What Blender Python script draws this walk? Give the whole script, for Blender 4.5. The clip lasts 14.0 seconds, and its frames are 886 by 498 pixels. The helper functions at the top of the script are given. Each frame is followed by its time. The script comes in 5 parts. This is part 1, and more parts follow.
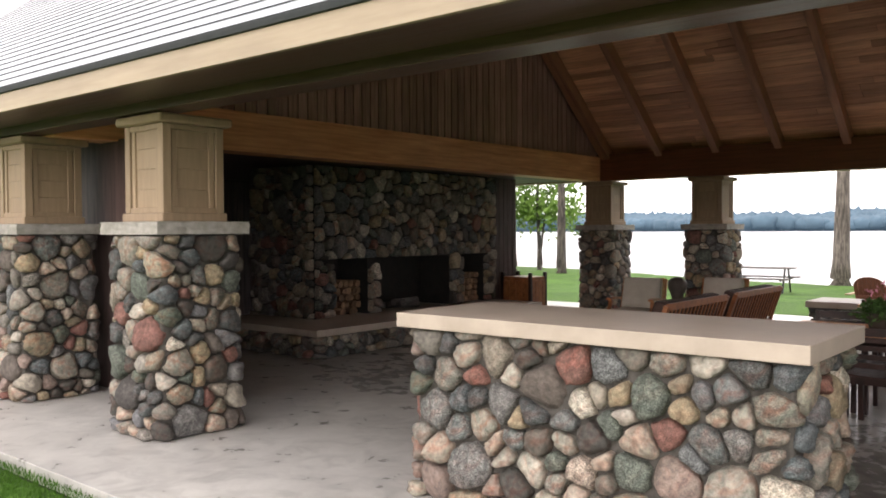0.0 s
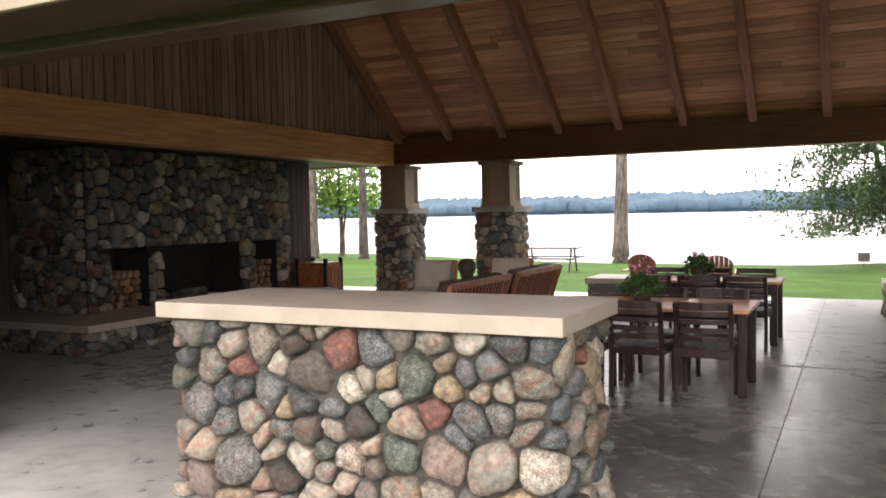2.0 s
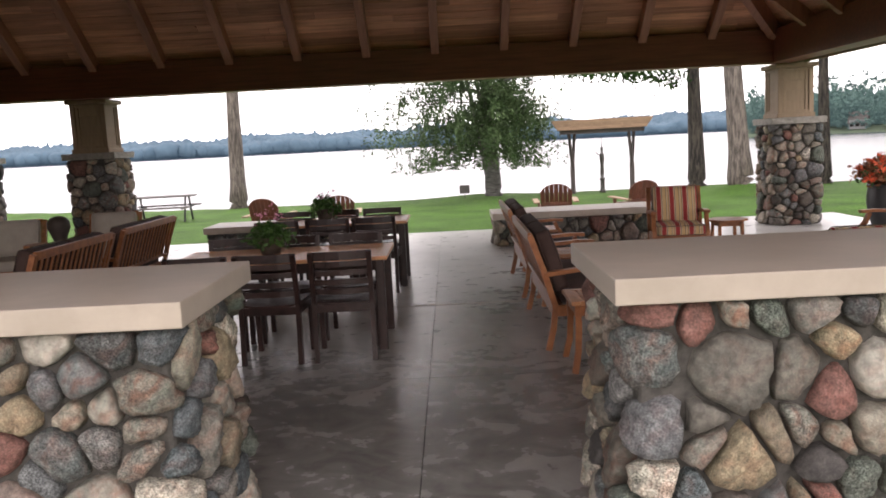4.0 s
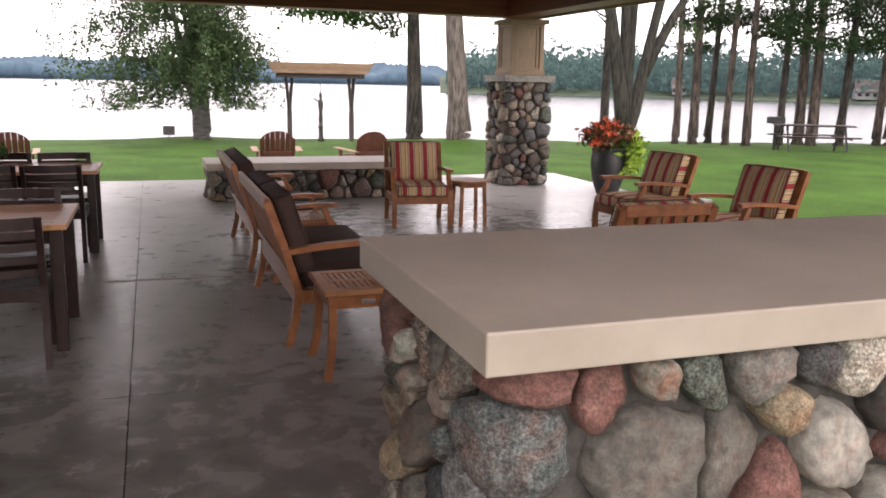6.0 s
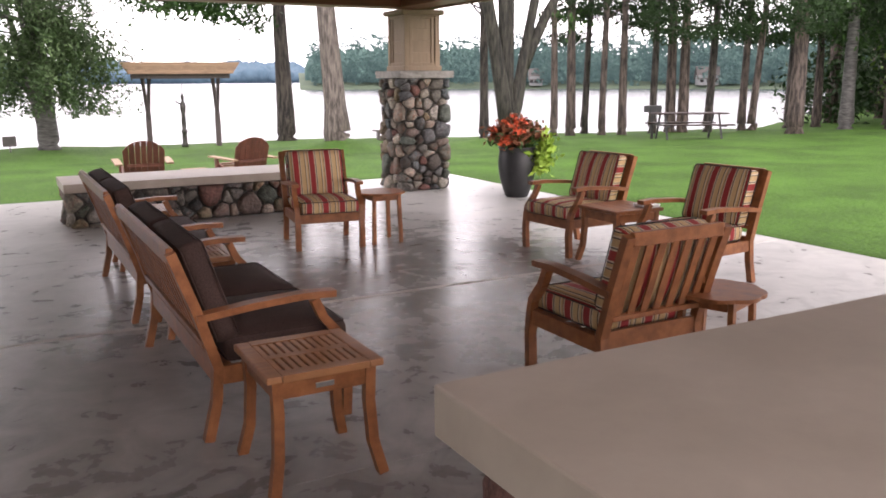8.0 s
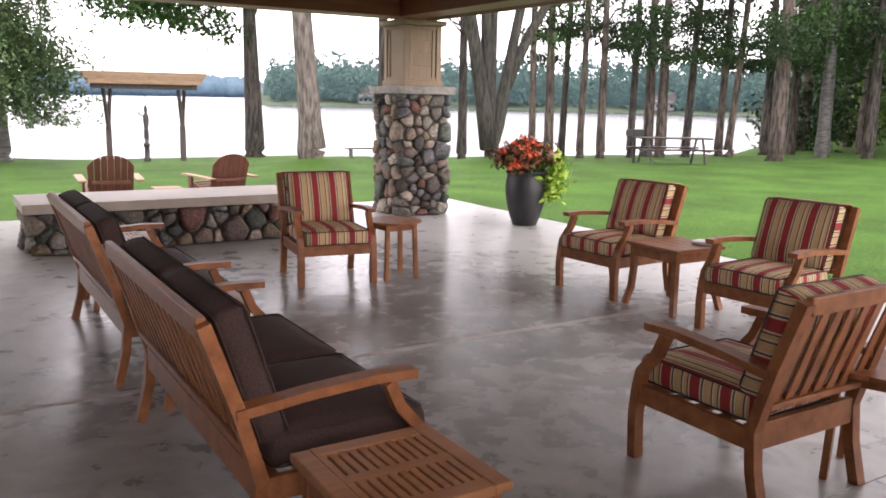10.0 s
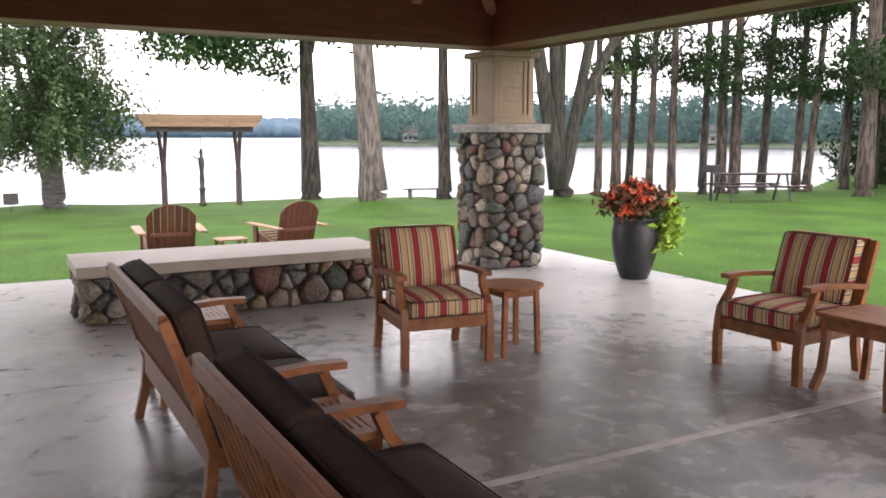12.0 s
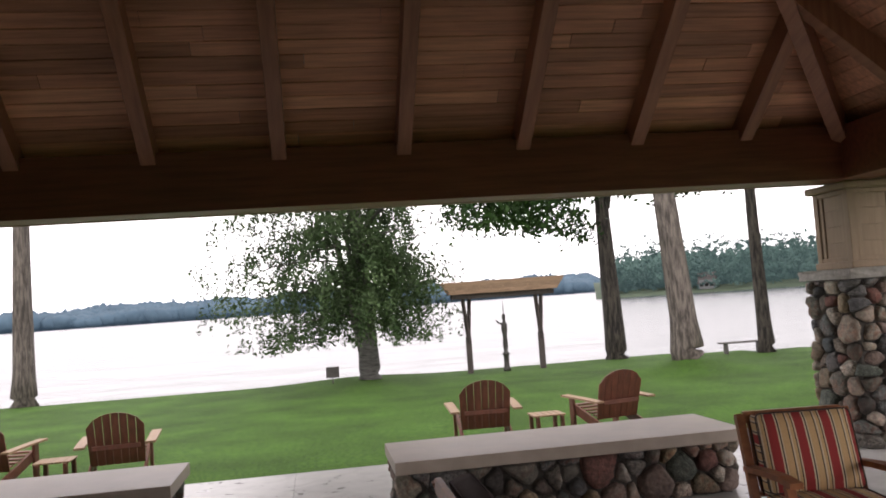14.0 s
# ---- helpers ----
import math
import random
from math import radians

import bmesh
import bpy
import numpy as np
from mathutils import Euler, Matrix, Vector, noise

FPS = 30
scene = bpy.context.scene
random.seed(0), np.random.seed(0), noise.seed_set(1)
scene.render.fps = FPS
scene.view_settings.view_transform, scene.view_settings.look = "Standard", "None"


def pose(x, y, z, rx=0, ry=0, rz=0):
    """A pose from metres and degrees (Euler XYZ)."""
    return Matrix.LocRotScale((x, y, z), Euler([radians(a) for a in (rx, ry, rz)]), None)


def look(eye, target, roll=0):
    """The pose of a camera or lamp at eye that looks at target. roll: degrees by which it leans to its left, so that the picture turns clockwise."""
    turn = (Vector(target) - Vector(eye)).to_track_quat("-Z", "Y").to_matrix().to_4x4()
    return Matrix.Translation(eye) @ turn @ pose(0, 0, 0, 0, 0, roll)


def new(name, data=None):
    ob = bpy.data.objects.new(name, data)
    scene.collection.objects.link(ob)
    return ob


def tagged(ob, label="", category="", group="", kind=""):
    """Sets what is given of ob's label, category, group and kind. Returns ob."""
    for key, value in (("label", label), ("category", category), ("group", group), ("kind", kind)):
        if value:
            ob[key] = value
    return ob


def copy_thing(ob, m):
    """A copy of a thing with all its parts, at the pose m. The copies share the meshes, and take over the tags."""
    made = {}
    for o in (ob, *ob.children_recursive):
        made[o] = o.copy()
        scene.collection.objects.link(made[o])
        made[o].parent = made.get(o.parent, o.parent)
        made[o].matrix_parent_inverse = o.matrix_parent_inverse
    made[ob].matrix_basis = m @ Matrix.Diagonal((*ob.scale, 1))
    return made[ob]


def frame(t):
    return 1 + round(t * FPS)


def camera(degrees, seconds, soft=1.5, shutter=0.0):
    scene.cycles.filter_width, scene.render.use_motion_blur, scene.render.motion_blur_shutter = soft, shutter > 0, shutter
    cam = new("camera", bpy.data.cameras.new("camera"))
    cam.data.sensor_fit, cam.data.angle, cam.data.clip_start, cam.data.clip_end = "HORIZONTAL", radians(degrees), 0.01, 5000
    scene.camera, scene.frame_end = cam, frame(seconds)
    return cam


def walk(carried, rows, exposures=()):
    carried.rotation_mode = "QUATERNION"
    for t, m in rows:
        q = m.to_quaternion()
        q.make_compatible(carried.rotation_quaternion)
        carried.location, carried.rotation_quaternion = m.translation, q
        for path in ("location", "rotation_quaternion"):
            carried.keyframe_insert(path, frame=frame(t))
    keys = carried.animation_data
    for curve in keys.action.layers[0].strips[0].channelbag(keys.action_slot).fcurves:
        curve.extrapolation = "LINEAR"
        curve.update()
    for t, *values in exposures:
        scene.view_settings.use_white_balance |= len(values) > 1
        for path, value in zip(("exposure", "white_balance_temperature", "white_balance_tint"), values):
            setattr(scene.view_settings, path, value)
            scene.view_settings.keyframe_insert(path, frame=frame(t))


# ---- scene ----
cam = camera(56.1, 14.0, 1.8)
PATH = [
    (0, (-0.393, 1.063, 1.627), (-1.672, 2.6, 1.58), -0.3),
    (0.5, (-0.386, 1.099, 1.624), (-1.64, 2.655, 1.573), -0.5),
    (1, (-0.368, 1.171, 1.619), (-1.585, 2.757, 1.563), -0.7),
    (1.5, (-0.332, 1.258, 1.604), (-1.448, 2.917, 1.544), -0.9),
    (2, (-0.295, 1.31, 1.59), (-1.188, 3.098, 1.505), -1.1),
    (2.5, (-0.394, 1.461, 1.584), (-1.002, 3.363, 1.464), -1.5),
    (3, (-0.479, 1.636, 1.582), (-0.872, 3.591, 1.424), -2.4),
    (5.5, (-0.612, 3.183, 1.587), (-0.127, 5.086, 1.21), -0.2),
    (6, (-0.615, 3.485, 1.562), (0.034, 5.336, 1.17), 1.1),
    (6.5, (-0.682, 3.835, 1.616), (0.103, 5.635, 1.237), 1.5),
    (7, (-0.683, 4.09, 1.593), (0.176, 5.854, 1.206), 1.0),
    (7.5, (-0.636, 4.413, 1.594), (0.272, 6.149, 1.191), 0.0),
    (10, (-0.659, 5.856, 1.552), (0.373, 7.531, 1.195), 1.1),
    (10.5, (-0.67, 6.275, 1.556), (0.375, 7.948, 1.224), 1.6),
    (11, (-0.606, 6.567, 1.55), (0.41, 8.261, 1.235), 1.1),
    (11.5, (-0.544, 6.872, 1.564), (0.422, 8.599, 1.274), 0.7),
    (12, (-0.543, 7.196, 1.57), (0.404, 8.936, 1.298), 0.1),
    (12.5, (-0.527, 7.491, 1.553), (0.372, 9.257, 1.28), -0.3),
    (13, (-0.485, 7.789, 1.567), (0.265, 9.628, 1.332), -1.3),
    (13.5, (-0.513, 8.034, 1.609), (0.047, 9.951, 1.51), -2.7),
    (14, (-0.497, 8.215, 1.673), (-0.183, 10.186, 1.794), -4.0),
]
EXPOSURE = [(0, 0.42, 7000, 17), (1.0, 0.5, 7000, 17), (2.0, 0.66, 7000, 18), (3, 0.25, 6900, 19), (5.5, 0.14, 6900, 23), (7.5, 0.42, 6800, 24), (10.5, 0.66, 6700, 22), (12.5, 0.42, 6700, 20), (13.3, 0.0, 6700, 20), (14, -0.25, 6800, 20)]
walk(cam, [(t, look(eye, target, roll)) for t, eye, target, roll in PATH], EXPOSURE)

# ---- light ----
world = bpy.data.worlds.new("overcast_sky")
scene.world = world
world.use_nodes = True
wn, wl = world.node_tree.nodes, world.node_tree.links
wn.clear()
sky = wn.new("ShaderNodeTexSky")
sky.sky_type, sky.sun_disc = "NISHITA", False
sky.sun_elevation, sky.sun_rotation = radians(14), radians(171)
sky.air_density, sky.dust_density = 1.0, 3.0
sky_grey = wn.new("ShaderNodeHueSaturation")
sky_grey.inputs["Saturation"].default_value = 0.18
sky_cloud = wn.new("ShaderNodeMix")
sky_cloud.data_type = "RGBA"
sky_cloud.inputs["Factor"].default_value = 0.75
sky_cloud.inputs["B"].default_value = (22.0, 22.2, 22.8, 1)
sky_bg = wn.new("ShaderNodeBackground")
sky_bg.inputs["Strength"].default_value = 0.15
sky_out = wn.new("ShaderNodeOutputWorld")
wl.new(sky.outputs["Color"], sky_grey.inputs["Color"])
wl.new(sky_grey.outputs["Color"], sky_cloud.inputs["A"])
wl.new(sky_cloud.outputs["Result"], sky_bg.inputs["Color"])
wl.new(sky_bg.outputs["Background"], sky_out.inputs["Surface"])
sun_data = bpy.data.lights.new("sun", "SUN")
sun_data.energy, sun_data.angle, sun_data.color = 0.4, radians(36), (1.0, 0.96, 0.9)
sun = new("sun", sun_data)
sun.matrix_world = look((0, 0, 30), (-1.2, 7.6, 28.1))


# ---- materials ----
def material(name, dark, light, scale=8.0, rough=0.6, bump=0.2, stretch=(1, 1, 1), spread=0.0, detail=6.0,
             big=0.0, big_scale=0.6, metal=0.0, rough_spread=0.1, bump_dist=0.01, coat=0.0, crisp=0.18):
    """A two-tone noisy surface: fine grain between dark and light, large blotches, and a tone of its own for each object."""
    m = bpy.data.materials.new(name)
    m.use_nodes = True
    n, l = m.node_tree.nodes, m.node_tree.links
    b = n["Principled BSDF"]
    co = n.new("ShaderNodeTexCoord")
    mp = n.new("ShaderNodeMapping")
    mp.inputs["Scale"].default_value = stretch
    l.new(co.outputs["Object"], mp.inputs["Vector"])
    fine = n.new("ShaderNodeTexNoise")
    fine.inputs["Scale"].default_value, fine.inputs["Detail"].default_value, fine.inputs["Roughness"].default_value = scale, detail, 0.62
    info = n.new("ShaderNodeObjectInfo")
    off = n.new("ShaderNodeMath")
    off.operation = "MULTIPLY"
    off.inputs[1].default_value = 37.0
    l.new(info.outputs["Random"], off.inputs[0])
    shift = n.new("ShaderNodeVectorMath")
    l.new(mp.outputs["Vector"], shift.inputs[0])
    l.new(off.outputs[0], shift.inputs[1])
    l.new(shift.outputs["Vector"], fine.inputs["Vector"])
    ramp = n.new("ShaderNodeValToRGB")
    ramp.color_ramp.elements[0].position, ramp.color_ramp.elements[1].position = 0.5 - crisp, 0.5 + crisp
    ramp.color_ramp.elements[0].color, ramp.color_ramp.elements[1].color = (*dark, 1), (*light, 1)
    l.new(fine.outputs["Fac"], ramp.inputs["Fac"])
    col = ramp.outputs["Color"]
    if big:
        wide = n.new("ShaderNodeTexNoise")
        wide.inputs["Scale"].default_value, wide.inputs["Detail"].default_value = big_scale, 4.0
        l.new(co.outputs["Object"], wide.inputs["Vector"])
        mr = n.new("ShaderNodeMapRange")
        mr.inputs["From Min"].default_value, mr.inputs["From Max"].default_value = 0.3, 0.7
        mr.inputs["To Min"].default_value, mr.inputs["To Max"].default_value = 1 - big, 1 + big
        l.new(wide.outputs["Fac"], mr.inputs["Value"])
        hs = n.new("ShaderNodeHueSaturation")
        l.new(mr.outputs["Result"], hs.inputs["Value"])
        l.new(col, hs.inputs["Color"])
        col = hs.outputs["Color"]
    if spread:
        mr2 = n.new("ShaderNodeMapRange")
        mr2.inputs["To Min"].default_value, mr2.inputs["To Max"].default_value = 1 - spread, 1 + spread
        l.new(info.outputs["Random"], mr2.inputs["Value"])
        hs2 = n.new("ShaderNodeHueSaturation")
        l.new(mr2.outputs["Result"], hs2.inputs["Value"])
        l.new(col, hs2.inputs["Color"])
        col = hs2.outputs["Color"]
    l.new(col, b.inputs["Base Color"])
    rr = n.new("ShaderNodeMapRange")
    rr.inputs["To Min"].default_value, rr.inputs["To Max"].default_value = max(rough - rough_spread, 0.02), min(rough + rough_spread, 1)
    l.new(fine.outputs["Fac"], rr.inputs["Value"])
    l.new(rr.outputs["Result"], b.inputs["Roughness"])
    b.inputs["Metallic"].default_value = metal
    b.inputs["Coat Weight"].default_value = coat
    if bump:
        bp = n.new("ShaderNodeBump")
        bp.inputs["Strength"].default_value, bp.inputs["Distance"].default_value = bump, bump_dist
        l.new(fine.outputs["Fac"], bp.inputs["Height"])
        l.new(bp.outputs["Normal"], b.inputs["Normal"])
    return m


def tone_ramp(m, colours, source="object"):
    """Give each object, or each island of a mesh, one of several tones, which multiply the grain."""
    n, l = m.node_tree.nodes, m.node_tree.links
    b = n["Principled BSDF"]
    old = b.inputs["Base Color"].links[0].from_socket
    pick = n.new("ShaderNodeObjectInfo").outputs["Random"] if source == "object" else n.new("ShaderNodeNewGeometry").outputs["Random Per Island"]
    ramp = n.new("ShaderNodeValToRGB")
    ramp.color_ramp.interpolation = "CONSTANT"
    el = ramp.color_ramp.elements
    while len(el) < len(colours):
        el.new(1.0)
    for k, c in enumerate(colours):
        el[k].position, el[k].color = k / len(colours), (*c, 1)
    l.new(pick, ramp.inputs["Fac"])
    mix = n.new("ShaderNodeMix")
    mix.data_type, mix.blend_type = "RGBA", "MULTIPLY"
    mix.inputs["Factor"].default_value = 1.0
    l.new(old, mix.inputs["A"])
    l.new(ramp.outputs["Color"], mix.inputs["B"])
    l.new(mix.outputs["Result"], b.inputs["Base Color"])
    return m


STONE = tone_ramp(material("field_stone", (0.58, 0.57, 0.56), (1.16, 1.13, 1.08), 30, 0.8, 1.0, big=0.25, big_scale=8, bump_dist=0.014, detail=14, crisp=0.16),
                  [(0.134, 0.126, 0.113), (0.21, 0.189, 0.16), (0.071, 0.076, 0.08), (0.277, 0.256, 0.218), (0.151, 0.143, 0.13), (0.084, 0.099, 0.109), (0.197, 0.155, 0.139), (0.176, 0.168, 0.155), (0.353, 0.332, 0.29), (0.105, 0.091, 0.082), (0.193, 0.164, 0.126),
                   (0.139, 0.139, 0.139), (0.063, 0.059, 0.057), (0.252, 0.21, 0.147), (0.097, 0.113, 0.099), (0.227, 0.214, 0.193), (0.168, 0.088, 0.076), (0.16, 0.151, 0.139), (0.294, 0.252, 0.218), (0.13, 0.134, 0.143), (0.118, 0.126, 0.13), (0.328, 0.311, 0.281)])


def speckle(m, scale, low, high):
    """Mineral grains of a coarse-grained rock, stronger on some stones than on others."""
    n, l = m.node_tree.nodes, m.node_tree.links
    b = n["Principled BSDF"]
    old = b.inputs["Base Color"].links[0].from_socket
    co = n.new("ShaderNodeTexCoord")
    grain = n.new("ShaderNodeTexNoise")
    grain.inputs["Scale"].default_value, grain.inputs["Detail"].default_value, grain.inputs["Roughness"].default_value = scale, 3.0, 0.8
    l.new(co.outputs["Object"], grain.inputs["Vector"])
    mr = n.new("ShaderNodeMapRange")
    mr.inputs["From Min"].default_value, mr.inputs["From Max"].default_value = 0.36, 0.64
    mr.inputs["To Min"].default_value, mr.inputs["To Max"].default_value = low, high
    l.new(grain.outputs["Fac"], mr.inputs["Value"])
    pick = n.new("ShaderNodeMath")
    pick.operation = "FRACT"
    wide = n.new("ShaderNodeMath")
    wide.operation = "MULTIPLY"
    wide.inputs[1].default_value = 7.3
    l.new(n.new("ShaderNodeObjectInfo").outputs["Random"], wide.inputs[0])
    l.new(wide.outputs[0], pick.inputs[0])
    mix = n.new("ShaderNodeMix")
    mix.data_type, mix.blend_type = "RGBA", "MULTIPLY"
    l.new(pick.outputs[0], mix.inputs["Factor"])
    l.new(old, mix.inputs["A"])
    l.new(mr.outputs["Result"], mix.inputs["B"])
    l.new(mix.outputs["Result"], b.inputs["Base Color"])


speckle(STONE, 130, 0.25, 1.7)
speckle(STONE, 30, 0.7, 1.35)


def mineral_patches(m):
    """Rosy and greenish veins through some of the stones."""
    n, l = m.node_tree.nodes, m.node_tree.links
    b = n["Principled BSDF"]
    old = b.inputs["Base Color"].links[0].from_socket
    co = n.new("ShaderNodeTexCoord")
    vein = n.new("ShaderNodeTexNoise")
    vein.inputs["Scale"].default_value, vein.inputs["Detail"].default_value, vein.inputs["Distortion"].default_value = 11.0, 6.0, 1.2
    l.new(co.outputs["Object"], vein.inputs["Vector"])
    ramp = n.new("ShaderNodeValToRGB")
    el = ramp.color_ramp.elements
    el[0].position, el[0].color = 0.36, (0.86, 0.98, 0.92, 1)
    el[1].position, el[1].color = 0.64, (1.0, 0.62, 0.5, 1)
    mid = el.new(0.5)
    mid.color = (1.08, 1.0, 0.92, 1)
    l.new(vein.outputs["Fac"], ramp.inputs["Fac"])
    many = n.new("ShaderNodeMath")
    many.operation = "MULTIPLY"
    many.inputs[1].default_value = 13.7
    l.new(n.new("ShaderNodeObjectInfo").outputs["Random"], many.inputs[0])
    pick = n.new("ShaderNodeMath")
    pick.operation = "FRACT"
    l.new(many.outputs[0], pick.inputs[0])
    mix = n.new("ShaderNodeMix")
    mix.data_type, mix.blend_type = "RGBA", "MULTIPLY"
    l.new(pick.outputs[0], mix.inputs["Factor"])
    l.new(old, mix.inputs["A"])
    l.new(ramp.outputs["Color"], mix.inputs["B"])
    l.new(mix.outputs["Result"], b.inputs["Base Color"])


mineral_patches(STONE)
# Darker than the grey mortar: shade deep between stones is in the colour.
MORTAR = material("shaded_mortar", (0.045, 0.041, 0.037), (0.09, 0.083, 0.074), 30, 0.9, 0.6)
CAP = material("cast_concrete_top", (0.32, 0.268, 0.217), (0.39, 0.33, 0.272), 5, 0.48, 0.08, big=0.07, big_scale=1.6, rough_spread=0.12)
CAPSTONE = material("rock_faced_capstone", (0.2, 0.19, 0.17), (0.32, 0.3, 0.27), 14, 0.8, 0.7, bump_dist=0.02, big=0.1, big_scale=3)
POST = material("tan_stained_board", (0.215, 0.15, 0.09), (0.275, 0.195, 0.122), 3.5, 0.62, 0.12, stretch=(6, 6, 0.6), big=0.08, big_scale=2, spread=0.06)
# Lit tone of the beam timber: daylight is put into its colour.
BEAM = material("timber_beam_lit", (0.48, 0.185, 0.08), (0.74, 0.365, 0.185), 2.6, 0.45, 0.25, stretch=(9, 0.5, 9), big=0.15, big_scale=0.9, detail=8)
# Same stained timber, darkened: shade under the roof is in its colour.
BEAMX = material("timber_beam_shaded", (0.115, 0.034, 0.018), (0.20, 0.066, 0.034), 2.6, 0.45, 0.25, stretch=(0.5, 9, 9), big=0.15, big_scale=0.9, detail=8)
RAFTER = material("rafter_wood", (0.21, 0.088, 0.05), (0.36, 0.16, 0.09), 2.6, 0.5, 0.2, stretch=(6, 0.6, 0.6), big=0.15, spread=0.08)
DECK = tone_ramp(material("ceiling_board", (0.62, 0.58, 0.54), (1.12, 1.08, 1.02), 3, 0.55, 0.25, stretch=(0.5, 9, 9), big=0.2, big_scale=0.7, detail=9),
                 [(0.62, 0.31, 0.19), (0.47, 0.225, 0.135), (0.72, 0.375, 0.235), (0.56, 0.27, 0.165), (0.40, 0.19, 0.11)], "island")
# Stained boards; the darkness also stands in for shade in the alcove.
DARKBOARD = material("dark_stained_and_shaded_board", (0.032, 0.021, 0.02), (0.085, 0.056, 0.052), 3, 0.5, 0.3, stretch=(8, 8, 0.5), spread=0.25, big=0.2)
# Lighter copy of the dark board: daylight on the gable put into colour.
GABLE = material("brown_lit_board", (0.19, 0.105, 0.092), (0.4, 0.235, 0.21), 3, 0.5, 0.3, stretch=(8, 8, 0.5), spread=0.25, big=0.2)
# Front beam and soffit darker still, for the shade under the eave.
FRONT_BEAM = material("near_black_shaded_beam", (0.05, 0.026, 0.019), (0.10, 0.054, 0.040), 2.6, 0.35, 0.25, stretch=(0.5, 9, 9), big=0.15, big_scale=0.9)
FASCIA = material("fascia_board", (0.26, 0.2, 0.138), (0.34, 0.272, 0.192), 3, 0.6, 0.12, stretch=(0.5, 6, 6), big=0.1, big_scale=0.8)
SHINGLE = material("grey_roof_shingle", (0.15, 0.172, 0.19), (0.23, 0.258, 0.28), 7, 0.38, 0.3, stretch=(1.5, 6, 6), big=0.15, big_scale=0.8)
# Dark drip edge; also the painted shadow lines of the shingle courses.
DRIP_AND_SHADOW = material("drip_edge_and_butt_shadow", (0.012, 0.016, 0.016), (0.024, 0.028, 0.028), 12, 0.75, 0.0)
FLOOR = material("polished_concrete", (0.355, 0.347, 0.328), (0.465, 0.455, 0.43), 5.5, 0.29, 0.06, big=0.12, big_scale=0.9, detail=15, rough_spread=0.12, bump_dist=0.015, spread=0.05, crisp=0.2)


def trowel_marks(m):
    """Dark swirling trowel mottling, strongest round three set spots."""
    n, l = m.node_tree.nodes, m.node_tree.links
    b = n["Principled BSDF"]
    old = b.inputs["Base Color"].links[0].from_socket
    rough = b.inputs["Roughness"].links[0].from_socket
    co = n.new("ShaderNodeTexCoord")
    swirl = n.new("ShaderNodeTexNoise")
    swirl.inputs["Scale"].default_value, swirl.inputs["Detail"].default_value, swirl.inputs["Distortion"].default_value = 3.2, 12.0, 1.2
    swirl.inputs["Roughness"].default_value = 0.54
    l.new(co.outputs["Object"], swirl.inputs["Vector"])
    wide = n.new("ShaderNodeTexNoise")
    wide.inputs["Scale"].default_value, wide.inputs["Detail"].default_value = 0.55, 5.0
    l.new(co.outputs["Object"], wide.inputs["Vector"])
    nearest = None
    for spot, shift in (((2.3, 11.0, 0), 0.0), ((-1.2, 6.6, 0), 0.5), ((-6.2, 9.2, 0), 0.4)):
        away = n.new("ShaderNodeVectorMath")
        away.operation = "DISTANCE"
        away.inputs[1].default_value = spot
        l.new(co.outputs["Object"], away.inputs[0])
        further = n.new("ShaderNodeMath")
        further.inputs[1].default_value = shift
        l.new(away.outputs["Value"], further.inputs[0])
        if nearest is None:
            nearest = further.outputs[0]
            continue
        least = n.new("ShaderNodeMath")
        least.operation = "MINIMUM"
        l.new(nearest, least.inputs[0])
        l.new(further.outputs[0], least.inputs[1])
        nearest = least.outputs[0]
    ragged = n.new("ShaderNodeMath")
    ragged.operation = "MULTIPLY_ADD"
    ragged.inputs[1].default_value = 3.4
    l.new(wide.outputs["Fac"], ragged.inputs[0])
    l.new(nearest, ragged.inputs[2])
    near_spot = n.new("ShaderNodeMapRange")
    near_spot.inputs["From Min"].default_value, near_spot.inputs["From Max"].default_value = 2.8, 4.9
    near_spot.inputs["To Min"].default_value, near_spot.inputs["To Max"].default_value = 0.36, 0.0
    l.new(ragged.outputs[0], near_spot.inputs["Value"])
    total = n.new("ShaderNodeMath")
    l.new(swirl.outputs["Fac"], total.inputs[0])
    l.new(near_spot.outputs["Result"], total.inputs[1])
    mask = n.new("ShaderNodeMapRange")
    mask.inputs["From Min"].default_value, mask.inputs["From Max"].default_value = 0.44, 1.02
    l.new(total.outputs[0], mask.inputs["Value"])
    tone = n.new("ShaderNodeMapRange")
    tone.inputs["To Min"].default_value, tone.inputs["To Max"].default_value = 1.0, 0.3
    l.new(mask.outputs["Result"], tone.inputs["Value"])
    mix = n.new("ShaderNodeMix")
    mix.data_type, mix.blend_type = "RGBA", "MULTIPLY"
    mix.inputs["Factor"].default_value = 1.0
    l.new(old, mix.inputs["A"])
    l.new(tone.outputs["Result"], mix.inputs["B"])
    l.new(mix.outputs["Result"], b.inputs["Base Color"])
    gloss = n.new("ShaderNodeMath")
    gloss.operation = "MULTIPLY"
    gloss_tone = n.new("ShaderNodeMapRange")
    gloss_tone.inputs["To Min"].default_value, gloss_tone.inputs["To Max"].default_value = 1.15, 0.75
    l.new(mask.outputs["Result"], gloss_tone.inputs["Value"])
    l.new(rough, gloss.inputs[0])
    l.new(gloss_tone.outputs["Result"], gloss.inputs[1])
    l.new(gloss.outputs[0], b.inputs["Roughness"])


